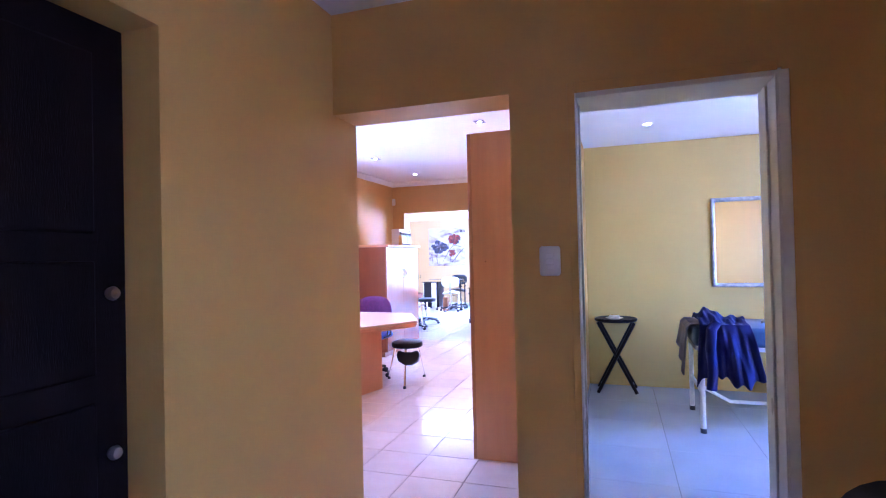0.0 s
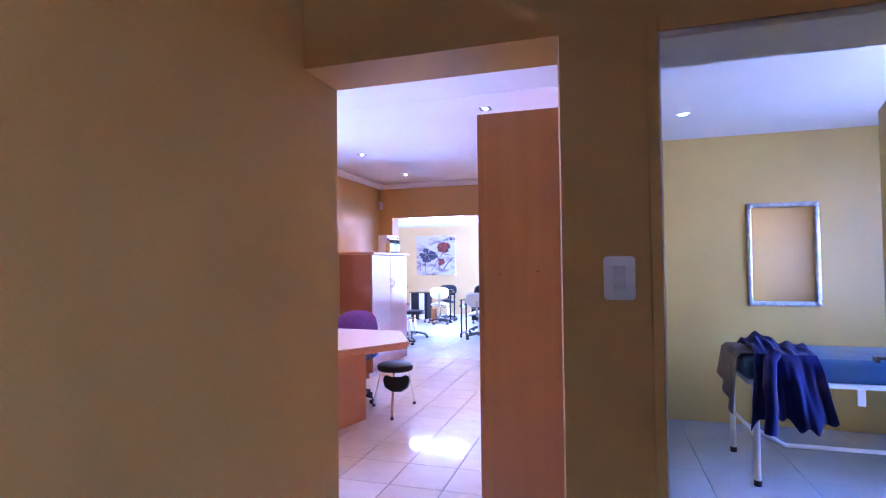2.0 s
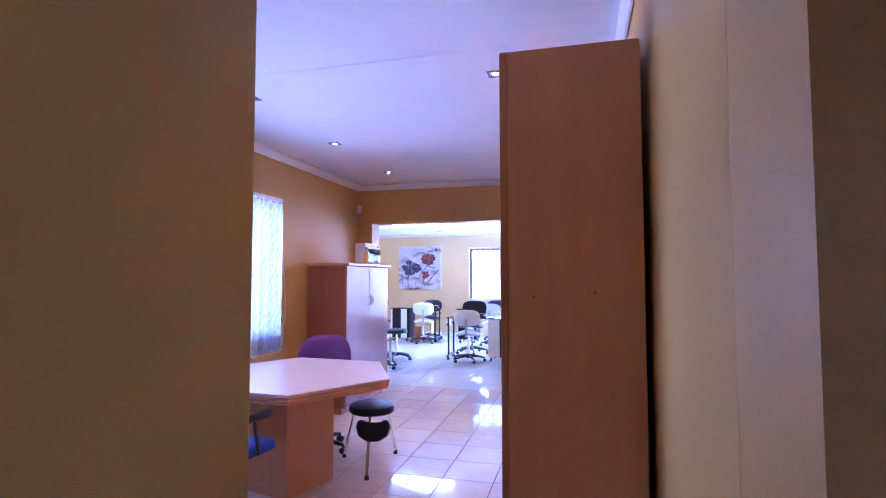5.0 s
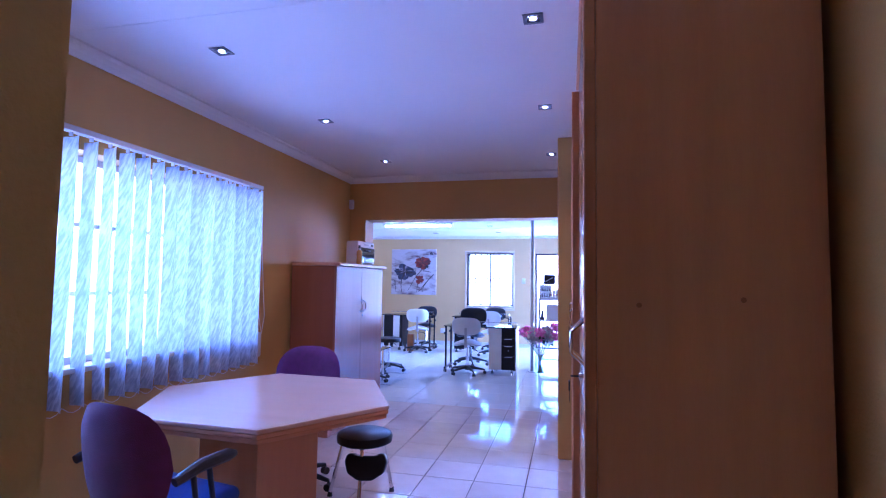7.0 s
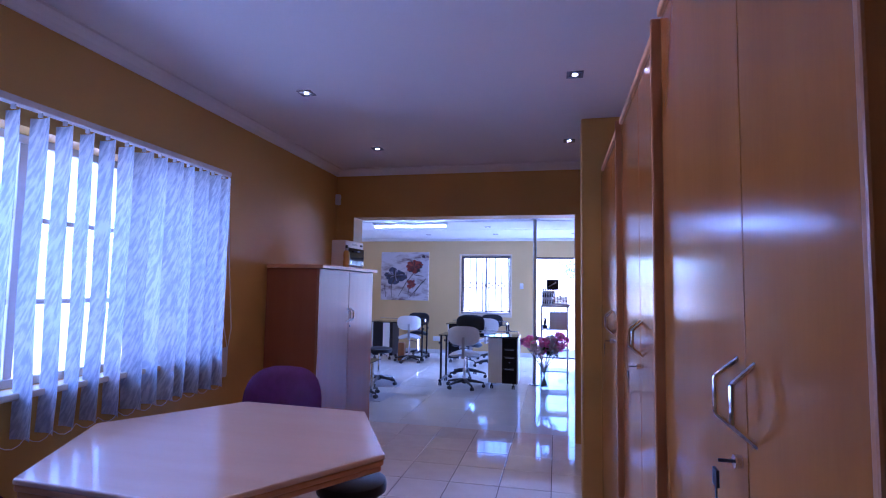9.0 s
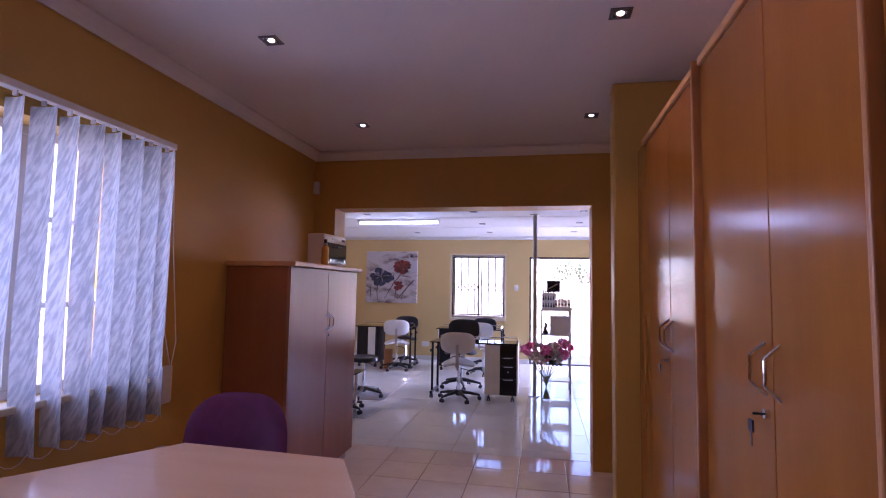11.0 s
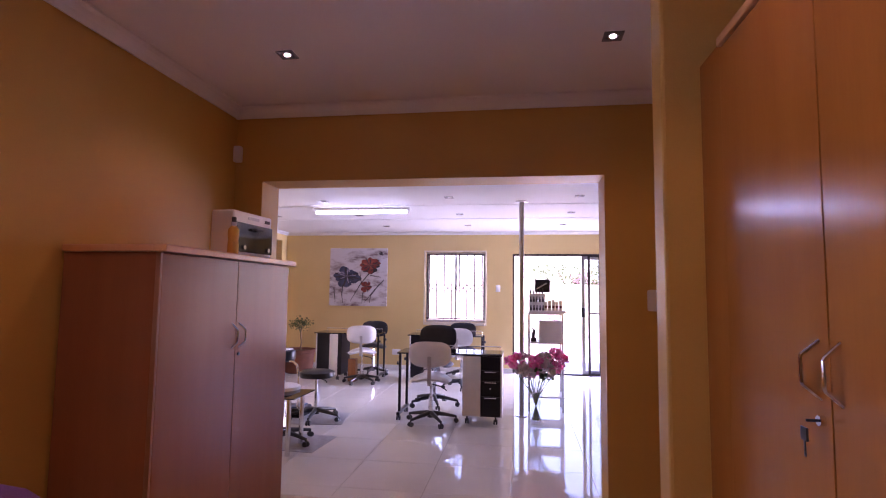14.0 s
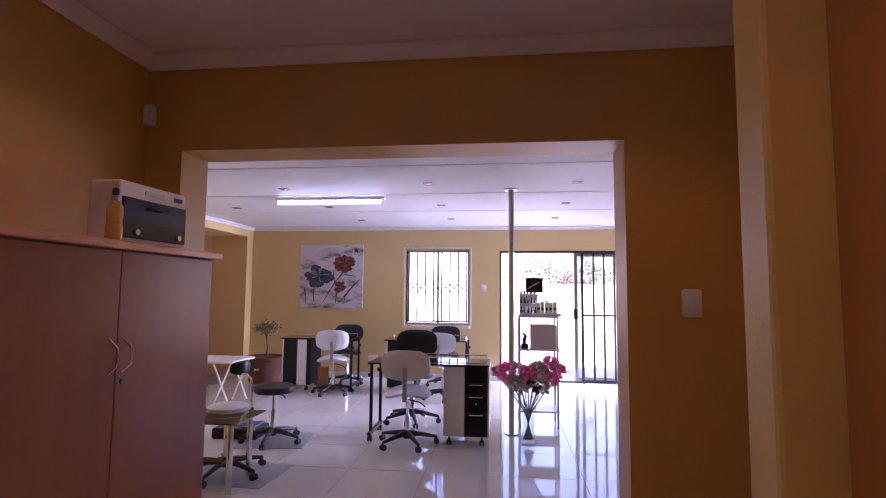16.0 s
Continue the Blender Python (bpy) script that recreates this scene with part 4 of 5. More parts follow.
manicure_desk("black and white manicure desk with four drawers and castors", pose(-0.745, 9.98, 0))
manicure_desk("black and white manicure desk against the window wall", pose(-2.66, 12.28, 0), -1, 0.98, 0.42, False)
manicure_desk("black and white manicure desk under the barred window", pose(-1.105, 12.28, 0), -1, 1.09, 0.42, False)
task_chair("white vinyl salon chair on a black star base", pose(-0.93, 9.93, 0, 0, 0, 4), "white", 10)
task_chair("black vinyl salon chair on a black star base", pose(-1.01, 10.62, 0.03, 0, 0, 176) @ Matrix.Diagonal((1.05, 1.05, 1.08, 1)), "black", 40)
task_chair("white vinyl salon chair beside the window desk", pose(-2.36, 12.10, 0, 0, 0, 12), "white", 25)
task_chair("black vinyl salon chair behind the manicure desk", pose(-2.42, 12.93, 0, 0, 0, 190), "black", 5)
task_chair("white vinyl salon chair at the window desk", pose(-0.84, 12.0, 0, 0, 0, -10), "white", 0)
task_chair("black vinyl salon chair under the barred window", pose(-0.92, 12.95, 0, 0, 0, 186), "black", 15)

# ---- salon: pole, flowers, display stand ----
pole = thing("support_pole", "polished steel floor-to-ceiling support pole with round flanges", "pole", pose(0.022, 10.42, 0))
part("shaft", pipes(([(0, 0, 0.006), (0, 0, HS - 0.012)], 0.028), seg=24), M["steel"], pole, smooth=True)
for z0, z1 in ((0, 0.012), (HS - 0.014, HS)):
    part("flange", lathe([(0, z0), (0.07, z0), (0.07, z1), (0, z1)], 24), M["steel"], pole)

vase = thing("glass_vase", "tall clear glass vase of magenta and cream flowers", "vase", pose(0.17, 10.07, 0))
prof = [(0, 0.0), (0.07, 0.0), (0.078, 0.01), (0.066, 0.07), (0.055, 0.15), (0.062, 0.27), (0.085, 0.38), (0.10, 0.43), (0.096, 0.43), (0.081, 0.38), (0.057, 0.27), (0.05, 0.15), (0.06, 0.07), (0.06, 0.03), (0, 0.028)]
part("vase_body", lathe(prof, 28), M["thin_glass"], vase, smooth=True)
rnd = random.Random(11)


def flower_head(bm, c, r, n=16):
    """A full bloom of many small cupped petals round a point."""
    for k in range(n):
        u = Vector((rnd.gauss(0, 1), rnd.gauss(0, 1), rnd.gauss(0.35, 1))).normalized()
        a = u.orthogonal().normalized()
        a = Matrix.Rotation(rnd.uniform(0, 6.28), 3, u) @ a
        b = u.cross(a)
        base = c + u * r * rnd.uniform(0.15, 0.4)
        w = r * rnd.uniform(0.55, 0.8)
        pts = [base, base + a * w * 0.7 + u * r * 0.35, base + a * w * 0.55 + b * w * 0.6 + u * r * 0.7, base + b * w * 0.75 + u * r * 0.75 + a * 0.2 * w, base + b * w * 0.45 - a * w * 0.5 + u * r * 0.55]
        mid = base + (a * 0.25 + b * 0.4) * w + u * r * 0.28
        vs = [bm.verts.new(p) for p in pts]
        m = bm.verts.new(mid)
        for i in range(5):
            bm.faces.new((m, vs[i], vs[(i + 1) % 5]))


heads = [(-0.29, 0.02, 0.65, 0.05, 0), (-0.20, -0.05, 0.66, 0.085, 0), (-0.10, 0.05, 0.67, 0.07, 1), (0.0, -0.06, 0.66, 0.075, 0), (0.05, 0.05, 0.60, 0.08, 0), (0.12, -0.04, 0.57, 0.085, 1), (0.19, 0.03, 0.73, 0.08, 0), (0.27, -0.04, 0.67, 0.075, 0), (0.09, 0.03, 0.69, 0.07, 1),
         (-0.13, -0.06, 0.57, 0.07, 1), (-0.03, 0.06, 0.55, 0.07, 0), (0.20, -0.05, 0.60, 0.07, 0), (-0.17, 0.05, 0.56, 0.06, 1), (0.14, 0.07, 0.65, 0.07, 0), (-0.06, -0.09, 0.53, 0.06, 1)]
for x, y, z, r, w in heads:
    bm = bmesh.new()
    flower_head(bm, Vector((x, y, z)), r, 26)
    part("bloom", bm, M["petal_white"] if w else M["petal"], vase, "cream bloom" if w else "magenta bloom")
    bm = bmesh.new()
    pipe(bm, [(-x * 0.16, -y * 0.2, 0.045), (x * 0.12, y * 0.1, 0.30), (x * 0.6, y * 0.6, z - 0.16), (x, y, z - r * 0.4)], 0.004, 5)
    part("stem", bm, M["stem"], vase)
for k in range(16):
    a = rnd.uniform(0, 6.28)
    c = Vector((math.cos(a) * rnd.uniform(0.05, 0.2), math.sin(a) * 0.1, rnd.uniform(0.46, 0.58)))
    bm = bmesh.new()
    for i in range(5):
        d = Vector((rnd.gauss(0, 1), rnd.gauss(0, 1), rnd.gauss(0, 0.6))).normalized() * 0.055
        s = d.orthogonal().normalized() * 0.017
        v = [bm.verts.new(c), bm.verts.new(c + d * 0.5 + s), bm.verts.new(c + d), bm.verts.new(c + d * 0.5 - s)]
        bm.faces.new(v)
    part("leaf_spray", bm, M["leaf"] if k % 3 else M["petal_white"], vase)

st = thing("display_stand", "slim steel display stand with three white shelves", "display stand", pose(0.10, 10.66, 0))
for x in (0.012, 0.40):
    for y in (0.012, 0.34):
        part("post", pipes(([(x, y, 0), (x, y, 1.125)], 0.011)), M["steel"], st)
for z in (0.16, 0.48, 0.785, 1.125):
    part("shelf", boxes((0, 0, z, 0.42, 0.36, z + 0.018), bevel=0.003), M["white"], st)
part("ledge", boxes((0.17, -0.03, 1.144, 0.44, 0.30, 1.172), bevel=0.003), M["white"], st)
rack = thing("polish_rack", "tiered white rack of dark nail polish bottles", "rack", pose(0.115, 10.70, 1.143))
for k, (z, y) in enumerate(((0.0, 0.0), (0.10, 0.08), (0.20, 0.16))):
    tr2 = part("tier", boxes((0, y, z, 0.20, y + 0.075, z + 0.03), bevel=0.002), M["white"], rack)
    for i in range(5):
        part("polish_bottle", pipes(([(0.02 + i * 0.036, y + 0.035, z + 0.03), (0.02 + i * 0.036, y + 0.035, z + 0.062)], 0.012), ([(0.02 + i * 0.036, y + 0.035, z + 0.062), (0.02 + i * 0.036, y + 0.035, z + 0.095)], [0.008, 0.006]), seg=8), M["black"], tr2)
part("back_post", boxes((0.0, 0.235, 0, 0.20, 0.245, 0.23)), M["white"], rack)
sg = thing("display_sign", "black advertising sign standing on the polish rack", "sign", pose(0.185, 10.90, 1.388))
part("panel", boxes((0, -0.006, 0, 0.185, 0.006, 0.16), bevel=0.003), M["black_board"], sg)
part("pale_streak", prism([(0.03, 0.02), (0.15, 0.09), (0.14, 0.10), (0.02, 0.03)], 0, 0.001), M["steel"], sg).matrix_basis = Matrix.Translation((0, -0.0065, 0.02)) @ pose(0, 0, 0, 90, 0, 0)
for k in range(5):
    bxs = thing("product_box", "small beige upright cosmetics carton on the stand", "carton", pose(0.29 + k * 0.043, 10.70 + 0.01 * (k % 2), 1.173), "cartons")
    part("carton", boxes((0, 0, 0, 0.038, 0.05, 0.11 + 0.012 * ((k * 7) % 3)), bevel=0.002), M["cream"], bxs)
    part("label_band", boxes((0.004, -0.001, 0.03, 0.034, 0.0, 0.06)), M["terracotta"], bxs)
wb = thing("storage_box", "white storage box with a dark carrying grip", "box", pose(0.23, 10.68, 0.804))
part("carton", boxes((0, 0, 0, 0.26, 0.28, 0.25), bevel=0.004), M["white"], wb)
part("grip", pipes(([(0.07, 0.14, 0.25), (0.08, 0.14, 0.272), (0.18, 0.14, 0.272), (0.19, 0.14, 0.25)], 0.007)), M["black"], wb)
fg = thing("ornament", "small dark horse-shaped ornament on a plinth", "ornament", pose(0.165, 10.74, 0.804))
bm = boxes((-0.035, -0.03, 0, 0.035, 0.03, 0.05), bevel=0.004)
pipe(bm, [(-0.005, 0, 0.05), (0.0, 0, 0.10), (0.01, 0, 0.13), (-0.012, 0, 0.155), (-0.03, 0, 0.135)], [0.02, 0.022, 0.018, 0.015, 0.006], 8)
part("figure", bm, M["black"], fg, smooth=True)

# ---- salon: painting ----
pm = bpy.data.materials.new("streaked_canvas_paint")
pm.use_nodes = True
n, l = pm.node_tree.nodes, pm.node_tree.links
co, mp, ns, rp = n.new("ShaderNodeTexCoord"), n.new("ShaderNodeMapping"), n.new("ShaderNodeTexNoise"), n.new("ShaderNodeValToRGB")
mp.inputs["Rotation"].default_value, mp.inputs["Scale"].default_value = (0, radians(40), 0), (1.6, 1, 4.2)
ns.inputs["Scale"].default_value, ns.inputs["Detail"].default_value, ns.inputs["Roughness"].default_value = 1.5, 7, 0.68
for e, (p, c) in zip(rp.color_ramp.elements, ((0.36, (0.17, 0.10, 0.12, 1)), (0.53, (0.60, 0.57, 0.62, 1)))):
    e.position, e.color = p, c
e = rp.color_ramp.elements.new(0.44)
e.color = (0.42, 0.38, 0.40, 1)
l.new(co.outputs["Object"], mp.inputs[0])
l.new(mp.outputs[0], ns.inputs["Vector"])
l.new(ns.outputs["Fac"], rp.inputs[0])
l.new(rp.outputs[0], n["Principled BSDF"].inputs["Base Color"])
n["Principled BSDF"].inputs["Roughness"].default_value = 0.6
M["paint_blue"] = material("blue_grey_oil_paint", (0.02, 0.025, 0.065), (0.07, 0.08, 0.16), 0.5, scale=9, bump=0.5, bump_scale=30, spread=0.3)
M["paint_red"] = material("red_oil_paint", (0.20, 0.015, 0.015), (0.30, 0.05, 0.03), 0.5, scale=9, bump=0.5, bump_scale=30, spread=0.3)
M["paint_dark"] = material("umber_oil_paint", (0.025, 0.02, 0.03), (0.05, 0.035, 0.045), 0.55, scale=9)
art = thing("painting", "square unframed canvas of blue and red poppies", "painting", pose(-2.885, YF - 0.004, 1.63))
part("canvas", boxes((-0.535, -0.035, -0.52, 0.535, 0, 0.52), bevel=0.004), pm, art)


def petals(name, cx, cz, r, n, mat, seed, squash=0.8, lift=0.0, slim=1.0):
    """Loose overlapping brush-shaped petals laid on the canvas."""
    q = random.Random(seed)
    bm = bmesh.new()
    for k in range(n):
        a = 2 * math.pi * k / n + q.uniform(-0.25, 0.25)
        ln, w = r * q.uniform(0.7, 1.15), r * q.uniform(0.26, 0.42) * slim
        u = Vector((math.cos(a), 0, math.sin(a) * squash))
        v = Vector((-math.sin(a), 0, math.cos(a) * squash))
        o = Vector((cx, -0.0362 - lift - 0.0007 * k, cz))
        prof2 = ((0.05, 0.25), (0.4, 0.8), (0.75, 1.0), (0.95, 0.6), (1.05, 0.15))
        left = [o + u * ln * s + v * w * t * q.uniform(0.85, 1.1) for s, t in prof2]
        right = [o + u * ln * s - v * w * t * q.uniform(0.85, 1.1) for s, t in prof2]
        bm.faces.new([bm.verts.new(p) for p in left + right[::-1]])
    return part(name, bm, mat, art)


M["paint_mauve"] = material("pale_mauve_oil_paint", (0.22, 0.20, 0.32), (0.38, 0.35, 0.46), 0.5, scale=12, bump=0.5, bump_scale=30, spread=0.3)
M["paint_rust"] = material("rust_oil_paint", (0.42, 0.10, 0.06), (0.30, 0.04, 0.03), 0.5, scale=12, bump=0.5, bump_scale=30, spread=0.3)
# each bloom: broad outer petals, paler strokes over them, a dark heart
petals("blue_flower", -0.20, 0.0, 0.235, 9, M["paint_blue"], 1, 0.72)
petals("pale_strokes", -0.21, 0.035, 0.17, 5, M["paint_mauve"], 12, 0.75, 0.0075, 0.35)
petals("blue_petals", -0.20, 0.0, 0.15, 7, M["paint_blue"], 8, 0.8, 0.0125)
petals("flower_heart", -0.20, 0.0, 0.07, 6, M["paint_dark"], 6, 0.8, 0.019)
petals("red_petals", 0.23, 0.20, 0.185, 8, M["paint_dark"], 9, 0.78)
petals("red_flower", 0.22, 0.215, 0.17, 8, M["paint_red"], 2, 0.8, 0.006)
petals("rust_strokes", 0.22, 0.23, 0.12, 6, M["paint_rust"], 14, 0.7, 0.012, 0.4)
petals("red_heart", 0.21, 0.22, 0.06, 5, M["paint_red"], 15, 0.8, 0.017)
petals("red_bud", 0.16, -0.17, 0.10, 7, M["paint_red"], 3, 1.0)
petals("bud_strokes", 0.17, -0.16, 0.06, 5, M["paint_rust"], 16, 1.0, 0.006, 0.4)
petals("dark_lines", -0.20, 0.0, 0.22, 10, M["paint_dark"], 21, 0.72, 0.024, 0.22)
petals("pale_lines", -0.20, 0.01, 0.18, 5, M["paint_mauve"], 22, 0.74, 0.032, 0.16)
petals("dark_lines", 0.22, 0.205, 0.165, 9, M["paint_dark"], 23, 0.8, 0.022, 0.24)
petals("pale_lines", 0.22, 0.22, 0.12, 4, M["paint_rust"], 24, 0.8, 0.029, 0.2)
petals("dark_lines", 0.16, -0.17, 0.095, 6, M["paint_dark"], 25, 1.0, 0.012, 0.24)
petals("seed_spot", 0.42, 0.42, 0.04, 7, M["paint_dark"], 4, 1.0)
bm = bmesh.new()
for pts in (((-0.28, -0.14), (-0.30, -0.30), (-0.28, -0.47)), ((0.20, 0.06), (0.05, -0.12), (-0.14, -0.44)), ((0.10, -0.26), (0.08, -0.47)), ((0.48, -0.05), (0.30, -0.24), (0.12, -0.46)), ((0.40, -0.12), (0.24, -0.33), (0.22, -0.46)), ((0.22, 0.03), (0.42, 0.0)), ((0.06, -0.1), (0.03, 0.10)), ((-0.45, -0.2), (-0.42, -0.46))):
    pipe(bm, [(x, -0.036, z) for x, z in pts], [0.009] * (len(pts) - 1) + [0.004], 5)
part("stems", bm, M["paint_dark"], art)

# ---- salon: planter, stools, tables by the side wall ----
pot = thing("potted_plant", "small leafy tree in a round terracotta planter", "plant", pose(-3.70, 12.86, 0))
part("planter", lathe([(0, 0.0), (0.20, 0.0), (0.23, 0.02), (0.265, 0.33), (0.285, 0.34), (0.29, 0.385), (0.27, 0.39), (0.25, 0.35), (0, 0.34)], 28), M["terracotta"], pot, smooth=True)
part("emblem", boxes((-0.04, -0.262, 0.20, 0.04, -0.25, 0.225), bevel=0.003), M["cream"], pot)
part("soil", lathe([(0, 0.355), (0.25, 0.352)], 20), M["bark"], pot)
bm = bmesh.new()
pipe(bm, [(0.02, 0, 0.35), (0.035, 0.01, 0.5), (0.02, 0.0, 0.66), (0.03, 0, 0.76)], [0.014, 0.012, 0.011, 0.008], 8)
for dx, dy, dz in ((-0.12, 0.03, 0.12), (0.10, -0.05, 0.13), (0.02, 0.08, 0.16), (-0.03, -0.09, 0.15)):
    pipe(bm, [(0.02, 0, 0.68), (0.02 + dx * 0.5, dy * 0.5, 0.68 + dz * 0.6), (0.02 + dx, dy, 0.70 + dz)], [0.006, 0.004, 0.002], 6)
part("trunk", bm, M["bark"], pot)
bm = bmesh.new()
for k in range(260):
    u = Vector((rnd.gauss(0, 1), rnd.gauss(0, 1), rnd.gauss(0, 0.75))).normalized()
    c = Vector((0.02, 0, 0.82)) + Vector((u.x * 0.21, u.y * 0.18, u.z * 0.13)) * rnd.uniform(0.3, 1.1)
    d = Vector((rnd.gauss(0, 1), rnd.gauss(0, 1), rnd.gauss(-0.2, 0.6))).normalized() * rnd.uniform(0.028, 0.05)
    s = d.orthogonal().normalized() * 0.011
    bm.faces.new([bm.verts.new(c), bm.verts.new(c + d * 0.45 + s), bm.verts.new(c + d), bm.verts.new(c + d * 0.45 - s)])
part("crown", bm, M["leaf"], pot)
bn = thing("bin", "slim dark red waste bin beside the desk", "bin", pose(-2.54, 12.22, 0))
part("body", boxes((-0.06, -0.06, 0, 0.06, 0.06, 0.34), bevel=0.008), M["edge"], bn)

bs = thing("backrest_stool", "black vinyl stool with a curved chrome backrest arm", "stool", pose(-2.17, 9.84, 0))
star_base(bs, 0.27, start=-12)
part("gas_lift", pipes(([(0, 0, 0.10), (0, 0, 0.28)], 0.024), ([(0, 0, 0.28), (0, 0, 0.44)], 0.014)), M["chrome"], bs, smooth=True)
part("seat", lathe([(0, 0.52), (0.15, 0.518), (0.185, 0.505), (0.19, 0.48), (0.18, 0.45), (0, 0.445)], 30), M["vinyl"], bs, "round black vinyl seat", smooth=True)
part("lever", pipes(([(0.03, 0, 0.435), (0.11, -0.03, 0.42), (0.13, -0.04, 0.40)], 0.005)), M["black"], bs)
part("back_arm", pipes(([(-0.16, -0.03, 0.10), (-0.19, -0.05, 0.13), (-0.195, -0.05, 0.50), (-0.205, -0.05, 0.57), (-0.25, -0.05, 0.61), (-0.30, -0.04, 0.615)], 0.012)), M["chrome"], bs, "bent chrome tube", smooth=True)
bk = part("backrest", shell(0.26, 0.13, 0.06, 0.05, power=3), M["vinyl"], bs, smooth=True)
bk.matrix_basis = Matrix.Translation((-0.305, 0.0, 0.665)) @ pose(0, 0, 0, 0, 0, 78)
part("clamp", pipes(([(-0.195, -0.05, 0.30), (-0.17, -0.05, 0.30)], 0.014)), M["black"], bs)
ws = thing("white_stool", "white vinyl round stool on a black star base", "stool", pose(-2.14, 8.97, 0))
star_base(ws, 0.29, start=-20)
part("gas_lift", pipes(([(0, 0, 0.10), (0, 0, 0.42)], 0.024)), M["chrome"], ws)
part("seat", lathe([(0, 0.52), (0.12, 0.518), (0.15, 0.505), (0.155, 0.45), (0.14, 0.425), (0, 0.42)], 30), M["white_vinyl"], ws, "round white vinyl seat", smooth=True)
gt = thing("glass_table", "low black glass table on chrome legs", "table", pose(0, 0, 0))
part("tabletop", boxes((-2.75, 8.56, 0.468, -1.85, 9.0, 0.478), bevel=0.002), M["dark_glass"], gt)
for x, y in ((-1.92, 8.61), (-2.68, 8.61), (-1.95, 8.95), (-2.68, 8.95)):
    part("leg", pipes(([(x, y, 0), (x, y, 0.467)], 0.021), seg=16), M["chrome"], gt, smooth=True)
part("shelf", boxes((-2.70, 8.60, 0.20, -1.97, 8.70, 0.208)), M["dark_glass"], gt)
ft = thing("folding_table", "white folding table on crossed white tube legs", "table", pose(-3.62, 11.3, 0))
part("tabletop", boxes((-0.40, -0.28, 0.515, 0.40, 0.28, 0.545), bevel=0.012, seg=3), M["white"], ft)
for y in (-0.22, 0.22):
    part("leg", pipes(([(0.34, y, 0.512), (0.14, y, 0.01)], 0.011)), M["white"], ft)
    part("leg", pipes(([(0.10, y + 0.03, 0.512), (0.32, y + 0.03, 0.01)], 0.011)), M["white"], ft)
M["mat"] = material("grey_chair_mat", (0.36, 0.37, 0.42), (0.30, 0.31, 0.36), 0.35, scale=20, bump=0.4)
for x, y, a in ((-2.17, 9.88, 8), (-2.05, 9.0, -4)):
    cm = thing("chair_mat", "thin grey ribbed mat under the stool wheels", "mat", pose(x, y, 0.0006, 0, 0, a))
    part("sheet", boxes((-0.32, -0.26, 0, 0.32, 0.26, 0.004), bevel=0.001), M["mat"], cm)
fs = thing("foot_bath", "blue and dark foot spa tray on the floor", "foot spa", pose(-2.55, 9.98, 0))
part("tray", boxes((-0.22, -0.15, 0, 0.22, 0.15, 0.10), bevel=0.02, seg=3), M["black_board"], fs)
part("insert", boxes((0.06, -0.12, 0.095, 0.18, 0.12, 0.115), bevel=0.006), M["blue_vinyl"], fs, "blue tray insert")

bc = thing("blue_cloth", "folded bright blue cloth on the window desk", "cloth", pose(-0.83, 12.38, 0.7225))
part("cloth", boxes((-0.11, -0.08, 0, 0.11, 0.08, 0.03), bevel=0.012, seg=3), M["blue"], bc)

# ---- treatment room ----
bed = thing("massage_bed", "blue-grey vinyl massage bed on white steel legs", "massage bed", pose(0, 0, 0))
part("mattress", boxes((2.12, 4.08, 0.655, 3.95, 4.72, 0.80), bevel=0.035, seg=4), M["blue_vinyl"], bed, smooth=True)
part("base_board", boxes((2.14, 4.10, 0.625, 3.93, 4.70, 0.654)), M["white"], bed)
for x in (2.18, 3.88):
    for y in (4.09, 4.71):
        lg = part("leg", pipes(([(x, y, 0.03), (x, y, 0.624)], 0.019), seg=12), M["white"], bed)
        part("foot", pipes(([(x, y, 0), (x, y, 0.035)], 0.023), seg=12), M["black"], lg)
part("brace", pipes(([(2.18, 4.4, 0.30), (2.42, 4.4, 0.17), (3.64, 4.4, 0.17), (3.88, 4.4, 0.30)], 0.014), ([(2.18, 4.09, 0.30), (2.18, 4.71, 0.30)], 0.014), ([(3.88, 4.09, 0.30), (3.88, 4.71, 0.30)], 0.014)), M["white"], bed)
part("clip", boxes((2.72, 4.085, 0.53, 2.76, 4.10, 0.625)), M["white"], bed)


def drape(name, label, mat, along, across, sheet, thick=0.012):
    """A cloth grid from a rule sheet(u, v) -> point, thickened."""
    t = thing(name, label, "cloth", pose(0, 0, 0))
    bm = bmesh.new()
    rows = [[bm.verts.new(sheet(i / along, j / across)) for j in range(across + 1)] for i in range(along + 1)]
    for a, b in zip(rows, rows[1:]):
        for j in range(across):
            bm.faces.new((a[j], a[j + 1], b[j + 1], b[j]))
    o = part("cloth", bm, mat, t, smooth=True)
    md = o.modifiers.new("thickness", "SOLIDIFY")
    md.thickness = thick
    return t


